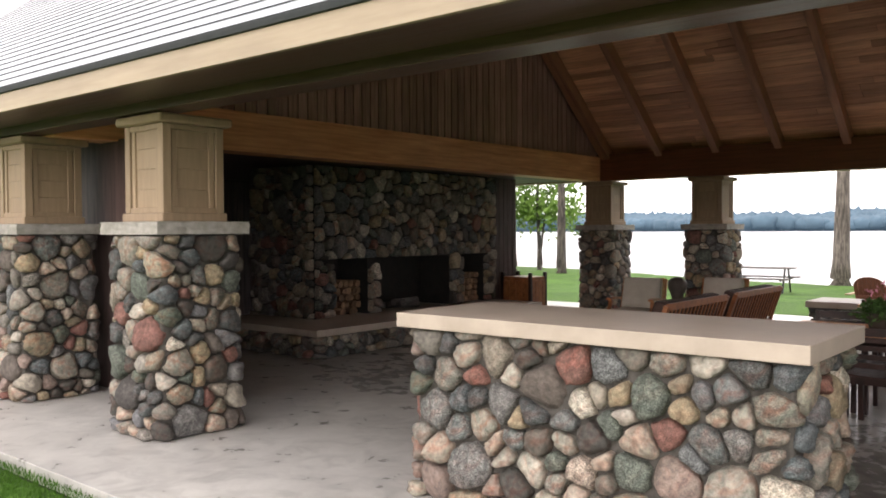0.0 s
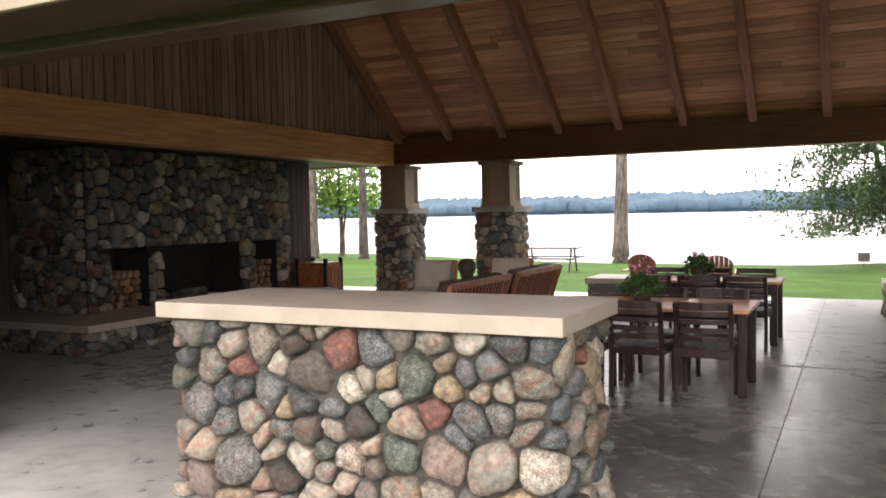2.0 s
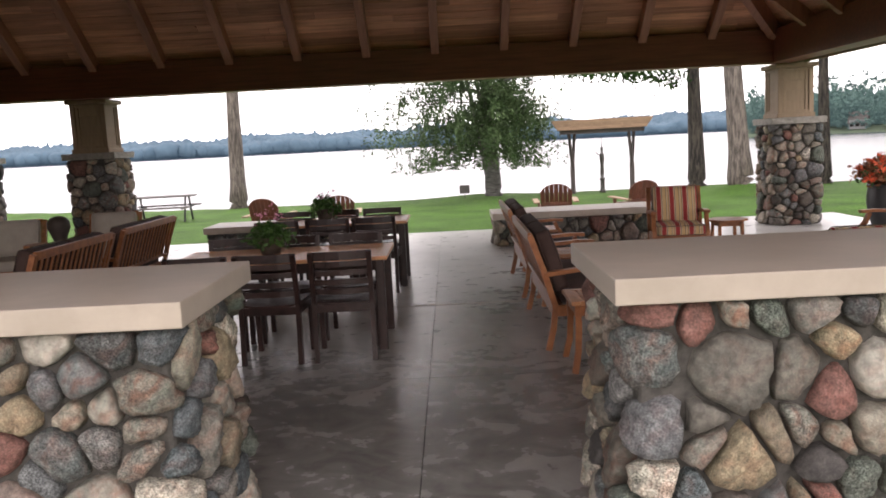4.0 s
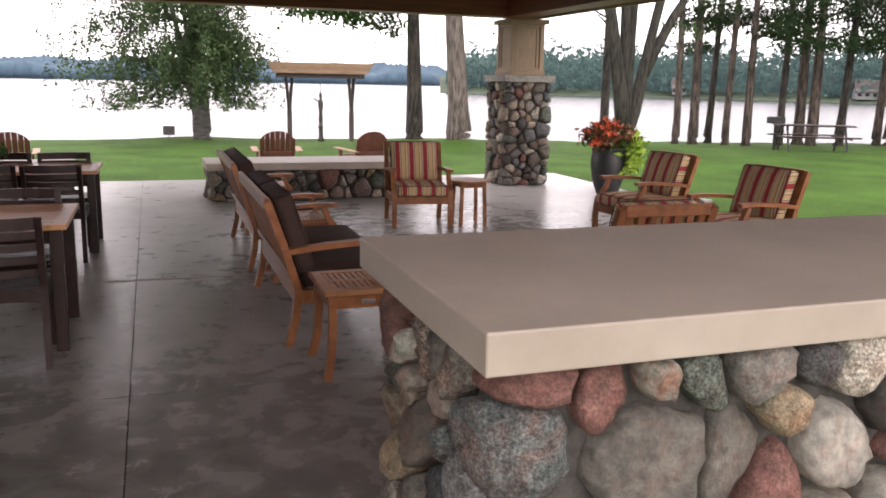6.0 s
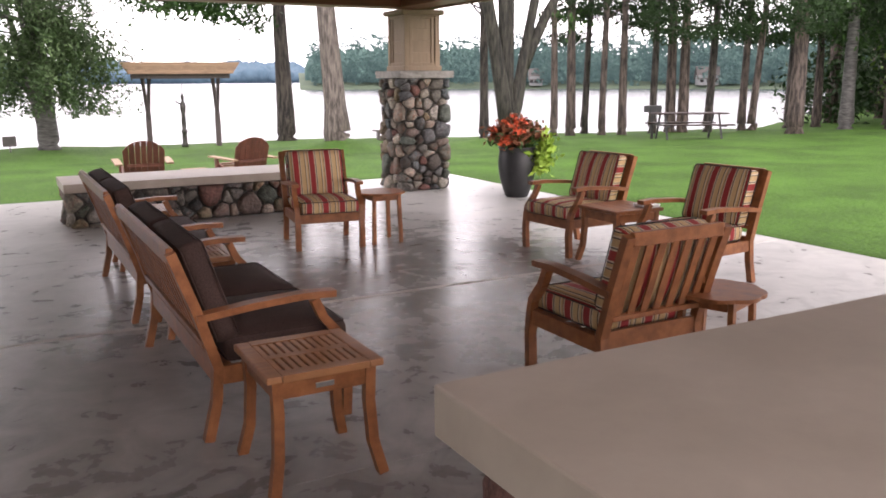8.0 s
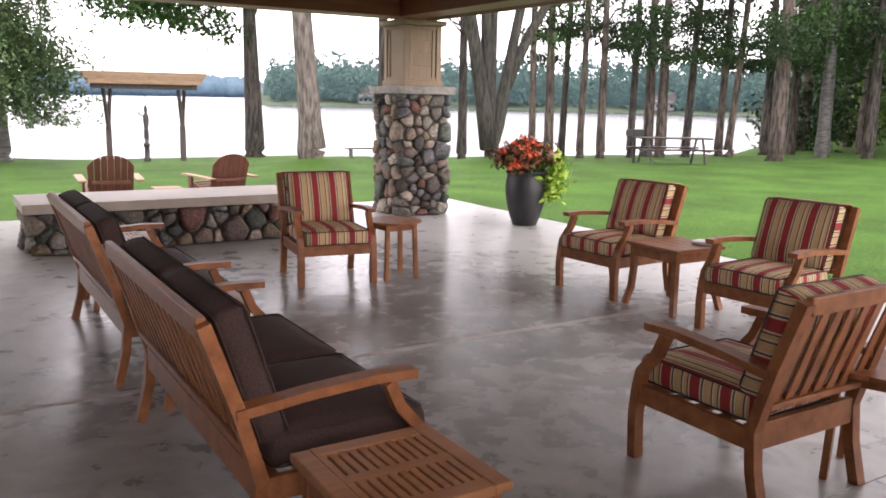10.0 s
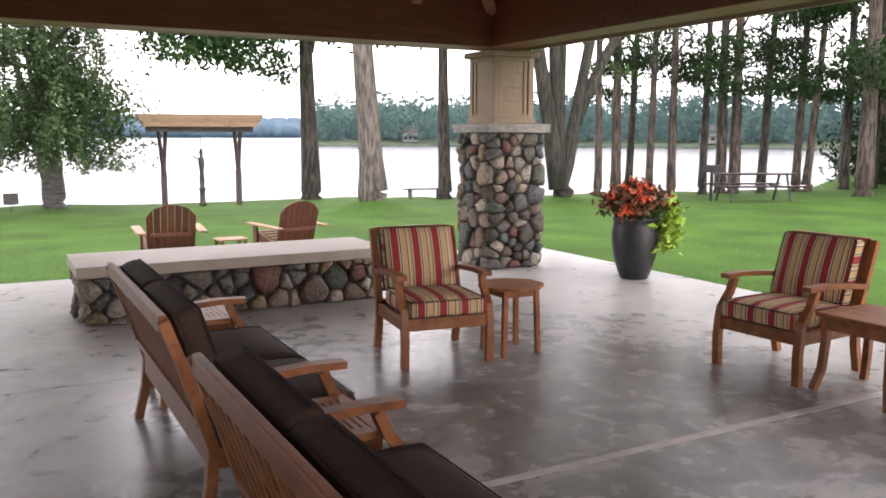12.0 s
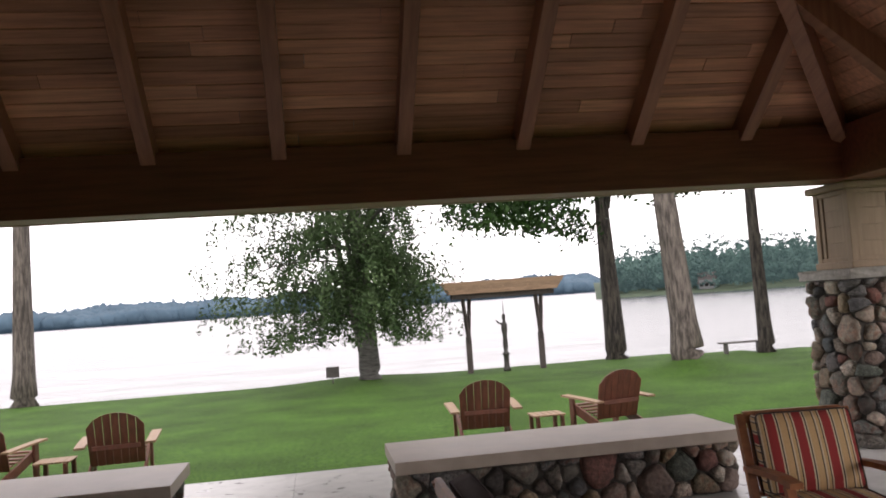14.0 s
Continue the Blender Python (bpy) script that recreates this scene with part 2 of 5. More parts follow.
trowel_marks(FLOOR)
SEALANT = material("pale_sealant", (0.40, 0.38, 0.35), (0.55, 0.52, 0.48), 12, 0.6, 0.2, big=0.2, big_scale=2)
JOINT = material("joint_filler", (0.02, 0.02, 0.02), (0.05, 0.048, 0.045), 20, 0.9, 0.0)
TEAK = material("oiled_teak", (0.17, 0.06, 0.024), (0.33, 0.128, 0.05), 4, 0.42, 0.15, stretch=(3, 3, 3), spread=0.12, detail=8)
TEAK_PALE = material("honey_teak", (0.27, 0.11, 0.043), (0.41, 0.185, 0.076), 4, 0.45, 0.15, stretch=(1, 8, 4), spread=0.08, detail=8)
TEAK_DARK = material("dark_teak", (0.011, 0.005, 0.004), (0.03, 0.0125, 0.0095), 4, 0.4, 0.15, stretch=(3, 3, 3), spread=0.15, detail=8)
# Teak raised in tone to carry the sky's glare on the table tops.
TABLETOP = material("glare_lit_table_teak", (0.46, 0.2, 0.088), (0.64, 0.32, 0.15), 3, 0.4, 0.12, stretch=(0.6, 9, 9), spread=0.1, detail=8)
ADIRONDACK = material("red_brown_chair_wood", (0.11, 0.035, 0.02), (0.19, 0.062, 0.036), 4, 0.5, 0.15, stretch=(8, 8, 1), spread=0.12)
ARM_PALE = material("pale_arm_wood", (0.26, 0.16, 0.09), (0.36, 0.235, 0.14), 4, 0.55, 0.12, stretch=(8, 1, 4))
BROWN_CLOTH = material("brown_canvas", (0.03, 0.016, 0.013), (0.072, 0.043, 0.036), 160, 0.85, 0.25, big=0.15, big_scale=6, bump_dist=0.003)
PIPING = material("dark_piping", (0.03, 0.022, 0.018), (0.05, 0.04, 0.03), 100, 0.8, 0.1)
BEIGE_CLOTH = material("beige_canvas", (0.30, 0.27, 0.23), (0.38, 0.345, 0.30), 160, 0.85, 0.2, big=0.1, big_scale=6, bump_dist=0.003)
POT = material("black_planter", (0.008, 0.008, 0.009), (0.018, 0.018, 0.019), 12, 0.45, 0.08)
CLAY = material("terracotta_brown", (0.025, 0.018, 0.015), (0.05, 0.036, 0.028), 12, 0.6, 0.1)
LEAF = material("leaf_green", (0.016, 0.043, 0.011), (0.046, 0.1, 0.024), 1.2, 0.5, 0.0, big=0.3, big_scale=0.35)
LEAF_DEEP = material("pine_green", (0.014, 0.034, 0.012), (0.035, 0.07, 0.022), 1.2, 0.55, 0.0, big=0.3, big_scale=0.35)
LEAF_FRESH = material("fresh_green", (0.075, 0.15, 0.028), (0.16, 0.27, 0.055), 1.2, 0.5, 0.0, big=0.25, big_scale=0.3)
LEAF_BIRCH = material("birch_leaf", (0.028, 0.055, 0.02), (0.078, 0.122, 0.05), 1.2, 0.5, 0.0, big=0.3, big_scale=0.5)
LIME = material("lime_leaf", (0.20, 0.34, 0.04), (0.34, 0.48, 0.08), 14, 0.5, 0.0)
RED_PETAL = material("red_petal", (0.42, 0.045, 0.02), (0.66, 0.14, 0.06), 20, 0.5, 0.0)
BRONZE_LEAF = material("bronze_leaf", (0.12, 0.045, 0.025), (0.24, 0.10, 0.05), 20, 0.5, 0.0)
PINK_PETAL = material("pink_petal", (0.45, 0.16, 0.26), (0.62, 0.28, 0.40), 20, 0.5, 0.0)
BARK = material("grey_brown_bark", (0.012, 0.01, 0.009), (0.088, 0.074, 0.062), 5, 0.9, 0.9, stretch=(3, 3, 0.5), big=0.2, bump_dist=0.05, crisp=0.1, spread=0.2)
BARK_PALE = material("pale_bark", (0.055, 0.045, 0.04), (0.18, 0.152, 0.132), 5, 0.9, 0.9, stretch=(3, 3, 0.5), big=0.15, bump_dist=0.05, crisp=0.1, spread=0.1)
BARK_PINE = material("pine_bark", (0.026, 0.02, 0.017), (0.135, 0.104, 0.088), 5, 0.9, 0.9, stretch=(3, 3, 0.5), big=0.25, bump_dist=0.05, crisp=0.1, spread=0.3)
BARK_OAK = material("mossy_oak_bark", (0.009, 0.009, 0.007), (0.058, 0.054, 0.042), 5, 0.9, 0.9, stretch=(3, 3, 0.5), big=0.25, bump_dist=0.05, crisp=0.12)
BIRCH = material("birch_bark", (0.018, 0.016, 0.015), (0.15, 0.142, 0.135), 4, 0.7, 0.5, stretch=(1, 1, 4), big=0.2, bump_dist=0.02)
LAWN = material("lawn", (0.016, 0.055, 0.006), (0.075, 0.158, 0.021), 22, 0.85, 0.9, big=0.30, big_scale=0.7, bump_dist=0.03, detail=10)
BLADE = material("grass_blade", (0.017, 0.058, 0.005), (0.052, 0.128, 0.012), 2, 0.6, 0.0, big=0.2, big_scale=0.2)
WATER = material("lake_water", (0.02, 0.028, 0.03), (0.03, 0.038, 0.04), 0.6, 0.24, 0.6, stretch=(0.3, 1, 1), rough_spread=0.08, crisp=0.25, bump_dist=0.05)
# Lake haze is painted into both forest colours as a blue tint.
FAR_WOOD = material("hazed_distant_forest", (0.035, 0.065, 0.09), (0.06, 0.10, 0.13), 0.08, 0.95, 0.0, big=0.15, big_scale=0.02)
MID_WOOD = material("hazed_opposite_forest", (0.022, 0.055, 0.045), (0.06, 0.11, 0.085), 0.22, 0.95, 0.0, big=0.2, big_scale=0.05)
SHORE_LAND = material("far_bank_grass", (0.04, 0.065, 0.04), (0.08, 0.11, 0.065), 0.2, 0.95, 0.0)
for m in (LAWN, BLADE, LEAF, LEAF_DEEP, LEAF_FRESH, LEAF_BIRCH, LIME, RED_PETAL, BRONZE_LEAF, PINK_PETAL):
    m.node_tree.nodes["Principled BSDF"].inputs["Specular IOR Level"].default_value = 0.15
for m in (DRIP_AND_SHADOW, TEAK_DARK, TEAK, DARKBOARD, FRONT_BEAM, STONE, MORTAR, BROWN_CLOTH):
    m.node_tree.nodes["Principled BSDF"].inputs["Specular IOR Level"].default_value = 0.28
# A faint bluish glow on the far woods imitates haze over the water.
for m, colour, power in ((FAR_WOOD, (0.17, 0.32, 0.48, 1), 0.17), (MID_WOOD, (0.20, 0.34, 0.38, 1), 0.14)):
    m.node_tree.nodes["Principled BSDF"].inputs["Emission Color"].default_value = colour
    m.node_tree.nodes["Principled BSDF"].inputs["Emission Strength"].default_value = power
SIDING = material("pale_grey_siding", (0.13, 0.14, 0.14), (0.2, 0.205, 0.2), 3, 0.7, 0.0)
# Soot in the firebox; elsewhere its black stands in for deep shade.
CHAR_AND_SHADE = material("soot_and_shade", (0.006, 0.006, 0.006), (0.02, 0.018, 0.016), 10, 0.9, 0.4)
LOG = material("split_log", (0.11, 0.06, 0.035), (0.28, 0.17, 0.10), 12, 0.85, 0.5, spread=0.4)
BLACK_STEEL = material("black_painted_steel", (0.012, 0.012, 0.012), (0.03, 0.03, 0.03), 20, 0.5, 0.1)
GREY_BOARD = material("weathered_grey_board", (0.05, 0.045, 0.042), (0.11, 0.1, 0.092), 5, 0.7, 0.2, stretch=(1, 6, 6), spread=0.15)
ARBOR = material("arbor_wood", (0.17, 0.105, 0.06), (0.30, 0.195, 0.12), 5, 0.65, 0.25, stretch=(0.6, 6, 6), spread=0.15)
ARBOR_DARK = material("arbor_post_wood", (0.035, 0.026, 0.025), (0.075, 0.058, 0.052), 5, 0.65, 0.25, stretch=(6, 6, 0.6))
BRONZE = material("dark_bronze", (0.03, 0.028, 0.025), (0.07, 0.065, 0.058), 12, 0.5, 0.3, metal=0.3)
WHITE = material("white_paint", (0.62, 0.62, 0.60), (0.76, 0.76, 0.74), 9, 0.6, 0.05)
BRASS = material("steel_plate", (0.4, 0.38, 0.35), (0.5, 0.48, 0.45), 20, 0.35, 0.0, metal=0.8)


def striped_cloth(name, axis):
    m = material(name, (0.86, 0.86, 0.86), (1.08, 1.08, 1.08), 150, 0.85, 0.25, bump_dist=0.003)
    n, l = m.node_tree.nodes, m.node_tree.links
    b = n["Principled BSDF"]
    old = b.inputs["Base Color"].links[0].from_socket
    co = n.new("ShaderNodeTexCoord")
    sep = n.new("ShaderNodeSeparateXYZ")
    l.new(co.outputs["Object"], sep.inputs[0])
    mul = n.new("ShaderNodeMath")
    mul.operation = "MULTIPLY_ADD"
    mul.inputs[1].default_value, mul.inputs[2].default_value = 1 / 0.158, 10.37
    l.new(sep.outputs[axis], mul.inputs[0])
    fr = n.new("ShaderNodeMath")
    fr.operation = "FRACT"
    l.new(mul.outputs[0], fr.inputs[0])
    ramp = n.new("ShaderNodeValToRGB")
    ramp.color_ramp.interpolation = "CONSTANT"
    red, tan, cream, dark = (0.30, 0.028, 0.026), (0.52, 0.35, 0.17), (0.60, 0.49, 0.34), (0.035, 0.028, 0.02)
    bands = [(0, red), (0.28, cream), (0.33, dark), (0.38, cream), (0.42, tan), (0.66, dark), (0.70, cream), (0.76, tan), (0.86, dark), (0.90, cream), (0.95, red)]
    el = ramp.color_ramp.elements
    while len(el) < len(bands):
        el.new(1.0)
    for k, (p, c) in enumerate(bands):
        el[k].position, el[k].color = p, (*c, 1)
    l.new(fr.outputs[0], ramp.inputs["Fac"])
    mix = n.new("ShaderNodeMix")
    mix.data_type, mix.blend_type = "RGBA", "MULTIPLY"
    mix.inputs["Factor"].default_value = 1.0
    l.new(ramp.outputs["Color"], mix.inputs["A"])
    l.new(old, mix.inputs["B"])
    l.new(mix.outputs["Result"], b.inputs["Base Color"])
    return m


STRIPE, STRIPE_SEAT_SIDE, STRIPE_BACK_SIDE = striped_cloth("striped_canvas", "X"), striped_cloth("striped_canvas_boxing", "Y"), striped_cloth("striped_canvas_side", "Z")


# ---- building helpers ----
def link_mesh(name, bm, mat, parent=None, label="", smooth=False, at=None):
    me = bpy.data.meshes.new(name)
    bm.normal_update()
    bm.to_mesh(me)
    bm.free()
    me.materials.append(mat)
    if smooth:
        me.polygons.foreach_set("use_smooth", [True] * len(me.polygons))
    ob = new(name, me)
    if parent:
        ob.parent = parent
    if at is not None:
        ob.location = at
    if label:
        ob["label"] = label
    return ob


def part(name, bm, mat, parent, label="", smooth=False, at=None):
    return link_mesh(name, bm, mat, parent, label, smooth, at)


def raw(name, verts, faces, mat, parent=None, smooth=False, at=None):
    me = bpy.data.meshes.new(name)
    me.from_pydata(verts, [], faces)
    me.materials.append(mat)
    if smooth:
        me.polygons.foreach_set("use_smooth", [True] * len(me.polygons))
    ob = new(name, me)
    if parent:
        ob.parent = parent
    if at is not None:
        ob.location = at
    return ob


def thing(name, at, label, category, group="", rz=0, kind=""):
    ob = new(name)
    ob.empty_display_size = 0.1
    ob.matrix_basis = pose(*at, 0, 0, rz)
    return tagged(ob, label, category, group, kind)


def box(c, s, bevel=0.004, m=None, bm=None, segs=2):
    bm = bm or bmesh.new()
    mm = Matrix.Translation(c) @ (m or Matrix()) @ Matrix.Diagonal((*s, 1))
    made = bmesh.ops.create_cube(bm, size=1, matrix=mm)
    if bevel:
        edges = list({e for v in made["verts"] for e in v.link_edges})
        bmesh.ops.bevel(bm, geom=edges, offset=bevel, segments=segs, profile=0.5, affect="EDGES", clamp_overlap=True)
    return bm


def bar(p, q, w, h, bevel=0.004, bm=None, up=(0, 0, 1)):
    """A straight bar of section w by h from p to q."""
    p, q = Vector(p), Vector(q)
    z = (q - p).normalized()
    x = Vector(up).cross(z)
    x = x.normalized() if x.length > 1e-4 else Vector((1, 0, 0))
    y = z.cross(x)
    rot = Matrix((x, y, z)).transposed().to_4x4()
    return box((p + q) / 2, (w, h, (q - p).length), bevel, rot, bm)


def chain(points, w, h, bevel=0.003, up=(0, 1, 0)):
    """A curved leg or rail: a swept rectangular section along points."""
    bm = bmesh.new()
    pts = [Vector(p) for p in points]
    rings = []
    for k, p in enumerate(pts):
        d = (pts[min(k + 1, len(pts) - 1)] - pts[max(k - 1, 0)]).normalized()
        x = Vector(up).cross(d).normalized()
        y = d.cross(x)
        f = 1.0
        rings.append([bm.verts.new(p + x * w * sx * f + y * h * sy * f) for sx, sy in ((-0.5, -0.5), (0.5, -0.5), (0.5, 0.5), (-0.5, 0.5))])
    for a, b in zip(rings, rings[1:]):
        for k in range(4):
            bm.faces.new((a[k], a[(k + 1) % 4], b[(k + 1) % 4], b[k]))
    bm.faces.new(rings[0][::-1])
    bm.faces.new(rings[-1])
    bmesh.ops.recalc_face_normals(bm, faces=bm.faces)
    return bm


def tube(points, radii, n=10, bm=None, wobble=0.0, seed=0):
    """A tapered round limb through points."""
    bm = bm or bmesh.new()
    rnd = random.Random(seed)
    pts = [Vector(p) for p in points]
    rings = []
    for k, (p, r) in enumerate(zip(pts, radii)):
        d = (pts[min(k + 1, len(pts) - 1)] - pts[max(k - 1, 0)]).normalized()
        x = d.orthogonal().normalized() if abs(d.z) < 0.5 else Vector((0, 1, 0)).cross(d).normalized()
        y = d.cross(x)
        rings.append([bm.verts.new(p + (x * math.cos(2 * math.pi * j / n) + y * math.sin(2 * math.pi * j / n)) * r * (1 + wobble * (rnd.random() - 0.5))) for j in range(n)])
    for a, b in zip(rings, rings[1:]):
        for j in range(n):
            bm.faces.new((a[j], a[(j + 1) % n], b[(j + 1) % n], b[j]))
    bm.faces.new(rings[0][::-1])
    bm.faces.new(rings[-1])
    return bm


def lathe(profile, n=28):
    bm = bmesh.new()
    rings = [[bm.verts.new((r * math.cos(2 * math.pi * j / n), r * math.sin(2 * math.pi * j / n), z)) for j in range(n)] for r, z in profile]
    for a, b in zip(rings, rings[1:]):
        for j in range(n):
            bm.faces.new((a[j], a[(j + 1) % n], b[(j + 1) % n], b[j]))
    bm.faces.new(rings[0][::-1])
    return bm


def cushion(c, s, m=None, puff=0.3, seed=0):
    """A stuffed box cushion with soft corners and slack cloth."""
    bm = bmesh.new()
    bmesh.ops.create_cube(bm, size=2)
    bmesh.ops.subdivide_edges(bm, edges=bm.edges[:], cuts=7, use_grid_fill=True)
    mm = Matrix.Translation(c) @ (m or Matrix())
    for v in bm.verts:
        x, y, z = v.co
        e = min(1.0, abs(x) ** 8 + abs(y) ** 8)
        crown = 1 + puff * (1 - x * x) * (1 - y * y) - 0.22 * e
        side = 1 - 0.03 * abs(z) ** 3
        wav = 0.05 * noise.noise(Vector((x * 2.1 + seed, y * 2.1, z))) * (1 - e)
        v.co = mm @ Vector((x * side * s[0] / 2, y * side * s[1] / 2, (z * (crown + wav)) * s[2] / 2))
    return bm


# ---- stone facing ----
def clip(poly, a, b, c):
    """Keep the part of poly where a*x + b*y <= c."""
    out = []
    for k in range(len(poly)):
        p, q = poly[k], poly[(k + 1) % len(poly)]
        dp, dq = a * p[0] + b * p[1] - c, a * q[0] + b * q[1] - c
        if dp <= 0:
            out.append(p)
        if dp * dq < 0:
            t = dp / (dp - dq)
            out.append((p[0] + t * (q[0] - p[0]), p[1] + t * (q[1] - p[1])))
    return out


def pack(width, z0, z1, size, seed, closed=False, holes=()):
    """Cells of uneven field stones on a strip of that width: (outline, centre)."""
    rnd = random.Random(seed)
    pts, tries = [], 0
    while tries < 3500:
        tries += 1
        p = (rnd.uniform(0, width), rnd.uniform(z0, z1))
        d = size * rnd.choice((0.5, 0.65, 0.85, 1.0, 1.2, 1.5))
        if any(h[0] - 0.02 < p[0] < h[1] + 0.02 and h[2] - 0.02 < p[1] < h[3] + 0.02 for h in holes):
            continue
        ok = True
        for q, e in pts:
            dx = abs(p[0] - q[0])
            if closed:
                dx = min(dx, width - dx)
            if dx * dx + (p[1] - q[1]) ** 2 < ((d + e) / 2 * 0.84) ** 2:
                ok = False
                break
        if ok:
            pts.append((p, d))
    cells = []
    base = [(p[0], p[1], d) for p, d in pts]
    near = base + ([(x - width, y, d) for x, y, d in base] + [(x + width, y, d) for x, y, d in base] if closed else [])
    for x, y, d in base:
        poly = [(x - size * 1.3, y - size * 1.3), (x + size * 1.3, y - size * 1.3), (x + size * 1.3, y + size * 1.3), (x - size * 1.3, y + size * 1.3)]
        poly = clip(clip(poly, 0, -1, -z0), 0, 1, z1)
        if not closed:
            poly = clip(clip(poly, -1, 0, 0), 1, 0, width)
        for u, v, e in near:
            if (u, v) == (x, y) or abs(u - x) + abs(v - y) > size * 3.2:
                continue
            dx, dy = u - x, v - y
            dd = dx * dx + dy * dy
            f = 0.5 + 0.5 * (d * d - e * e) / (4 * dd)
            f = min(max(f, 0.3), 0.7)
            poly = clip(poly, dx, dy, dx * (x + f * dx) + dy * (y + f * dy))
            if len(poly) < 3:
                break
        for h in holes:
            if len(poly) < 3:
                break
            if x <= h[0] and h[2] < y < h[3]:
                poly = clip(poly, 1, 0, h[0])
            elif x >= h[1] and h[2] < y < h[3]:
                poly = clip(poly, -1, 0, -h[1])
            elif y >= h[3] and h[0] - size < x < h[1] + size:
                poly = clip(poly, 0, -1, -h[3])
        if len(poly) >= 3:
            cells.append(poly)
    return cells


def stone(poly, place, name, parent, rnd, gap=0.009, proud=0.05):
    """One rounded stone from its cell; place(s, z, out) puts strip points into the parent's space."""
    cx, cy = sum(p[0] for p in poly) / len(poly), sum(p[1] for p in poly) / len(poly)
    ring = []
    for j in range(len(poly)):
        p, q = poly[j], poly[(j + 1) % len(poly)]
        span = math.hypot(q[0] - p[0], q[1] - p[1])
        if span < 0.012:
            continue
        for f in ((0.17, 0.42, 0.62, 0.83) if span > 0.09 else (0.22, 0.5, 0.78) if span > 0.04 else (0.5,)):
            u, w = p[0] + f * (q[0] - p[0]) - cx, p[1] + f * (q[1] - p[1]) - cy
            r = math.hypot(u, w)
            k = max(r * (1 - 0.11 * rnd.random() ** 2 - 0.12 * (2 * f - 1) ** 4) - gap, 0.008) / max(r, 1e-6)
            ring.append((u * k, w * k))
    n = len(ring)
    if n < 5 or max(math.hypot(u, w) for u, w in ring) < 0.03:
        return
    depth = proud * rnd.uniform(0.7, 1.3)
    tilt = (rnd.uniform(-0.28, 0.28), rnd.uniform(-0.28, 0.28))
    verts, faces = [], []
    centre = place(cx, cy, 0)
    for f, d in ((1.0, -0.6), (1.0, 0.40), (0.92, 0.82), (0.64, 1.0)):
        for u, w in ring:
            u, w = u * f, w * f
            lump = 1 + 0.20 * (rnd.random() - 0.5)
            out = depth * d * lump + (u * tilt[0] + w * tilt[1] if d > 0 else 0)
            verts.append(place(cx + u, cy + w, out) - centre)
    verts.append(place(cx, cy, depth * rnd.uniform(0.92, 1.08)) - centre)
    for r in range(3):
        for k in range(n):
            a, b = r * n + k, r * n + (k + 1) % n
            faces.append((a, b, b + n, a + n))
    top = len(verts) - 1
    for k in range(n):
        faces.append((3 * n + k, 3 * n + (k + 1) % n, top))
    raw(name, verts, faces, STONE, parent, True, centre)


def ring_path(hx, hy, r):
    """The outline of a rounded rectangle, as a length and a function from the way along it to (x, y, nx, ny)."""
    sx, sy, q = 2 * (hx - r), 2 * (hy - r), math.pi * r / 2
    total = 2 * (sx + sy) + 4 * q
    legs = [(sx, 0), (q, 0), (sy, 1), (q, 1), (sx, 2), (q, 2), (sy, 3), (q, 3)]
    corner = [(hx - r, -hy + r), (hx - r, hy - r), (-hx + r, hy - r), (-hx + r, -hy + r)]
    start = [(-hx + r, -hy), (hx, -hy + r), (hx - r, hy), (-hx, hy - r)]
    way = [(1, 0), (0, 1), (-1, 0), (0, -1)]
    face = [(0, -1), (1, 0), (0, 1), (-1, 0)]

    def at(s):
        s = s % total
        for k, (length, side) in enumerate(legs):
            if s <= length or k == 7:
                if k % 2 == 0:
                    return (start[side][0] + way[side][0] * s, start[side][1] + way[side][1] * s, *face[side])
                a = -math.pi / 2 + side * math.pi / 2 + s / r
                return (corner[side][0] + r * math.cos(a), corner[side][1] + r * math.sin(a), math.cos(a), math.sin(a))
            s -= length
    return total, at


def stone_jacket(parent, hx, hy, z0, z1, size, seed, flare=0.0, r=0.06, proud=0.05, gap=0.006):
    """Field stones all round a rectangular core that stands on the parent's origin."""
    total, at = ring_path(hx, hy, r)
    rnd = random.Random(seed)

    def place(s, z, out):
        x, y, nx, ny = at(s)
        k = out + flare * max(0.0, (z1 - z) / (z1 - z0)) ** 2
        return Vector((x + nx * k, y + ny * k, z))
    for poly in pack(total, z0, z1, size, seed, closed=True):
        stone(poly, place, "stone", parent, rnd, gap, proud)


# ---- ground, lake and distance ----
def smooth01(a, b, v):
    t = min(max((v - a) / (b - a), 0), 1)
    return t * t * (3 - 2 * t)


def shore_y(x):
    """How far the lawn reaches towards the lake."""
    return 31.4 + 6.0 * smooth01(-7, -26, x) - 2.2 * smooth01(8, 15, x) - 1.9 * smooth01(15, 26, x) + 0.6 * max(0.0, x - 26)


def ground_z(x, y):
    z = -0.05 - 0.30 * smooth01(17.5, 29, y) + 0.02 * noise.noise(Vector((x * 0.3, y * 0.3, 0)))
    if -14.2 < x < 6.3 and 3.6 < y < 17.1:
        return -0.16
    bump = 0.34 * math.exp(-((x - 7.5) ** 2 + (y - 25.4) ** 2) / 1.5) + 0.10 * math.exp(-((x - 0.6) ** 2 + (y - 31.6) ** 2) / 2.5) + 0.27 * math.exp(-((x - 12.1) ** 2 + (y - 24.3) ** 2) / 2.5)
    far = smooth01(1000, 1200, y) * 8
    return z + bump - 5.0 * smooth01(0.2, 5.0, y - shore_y(x)) + far


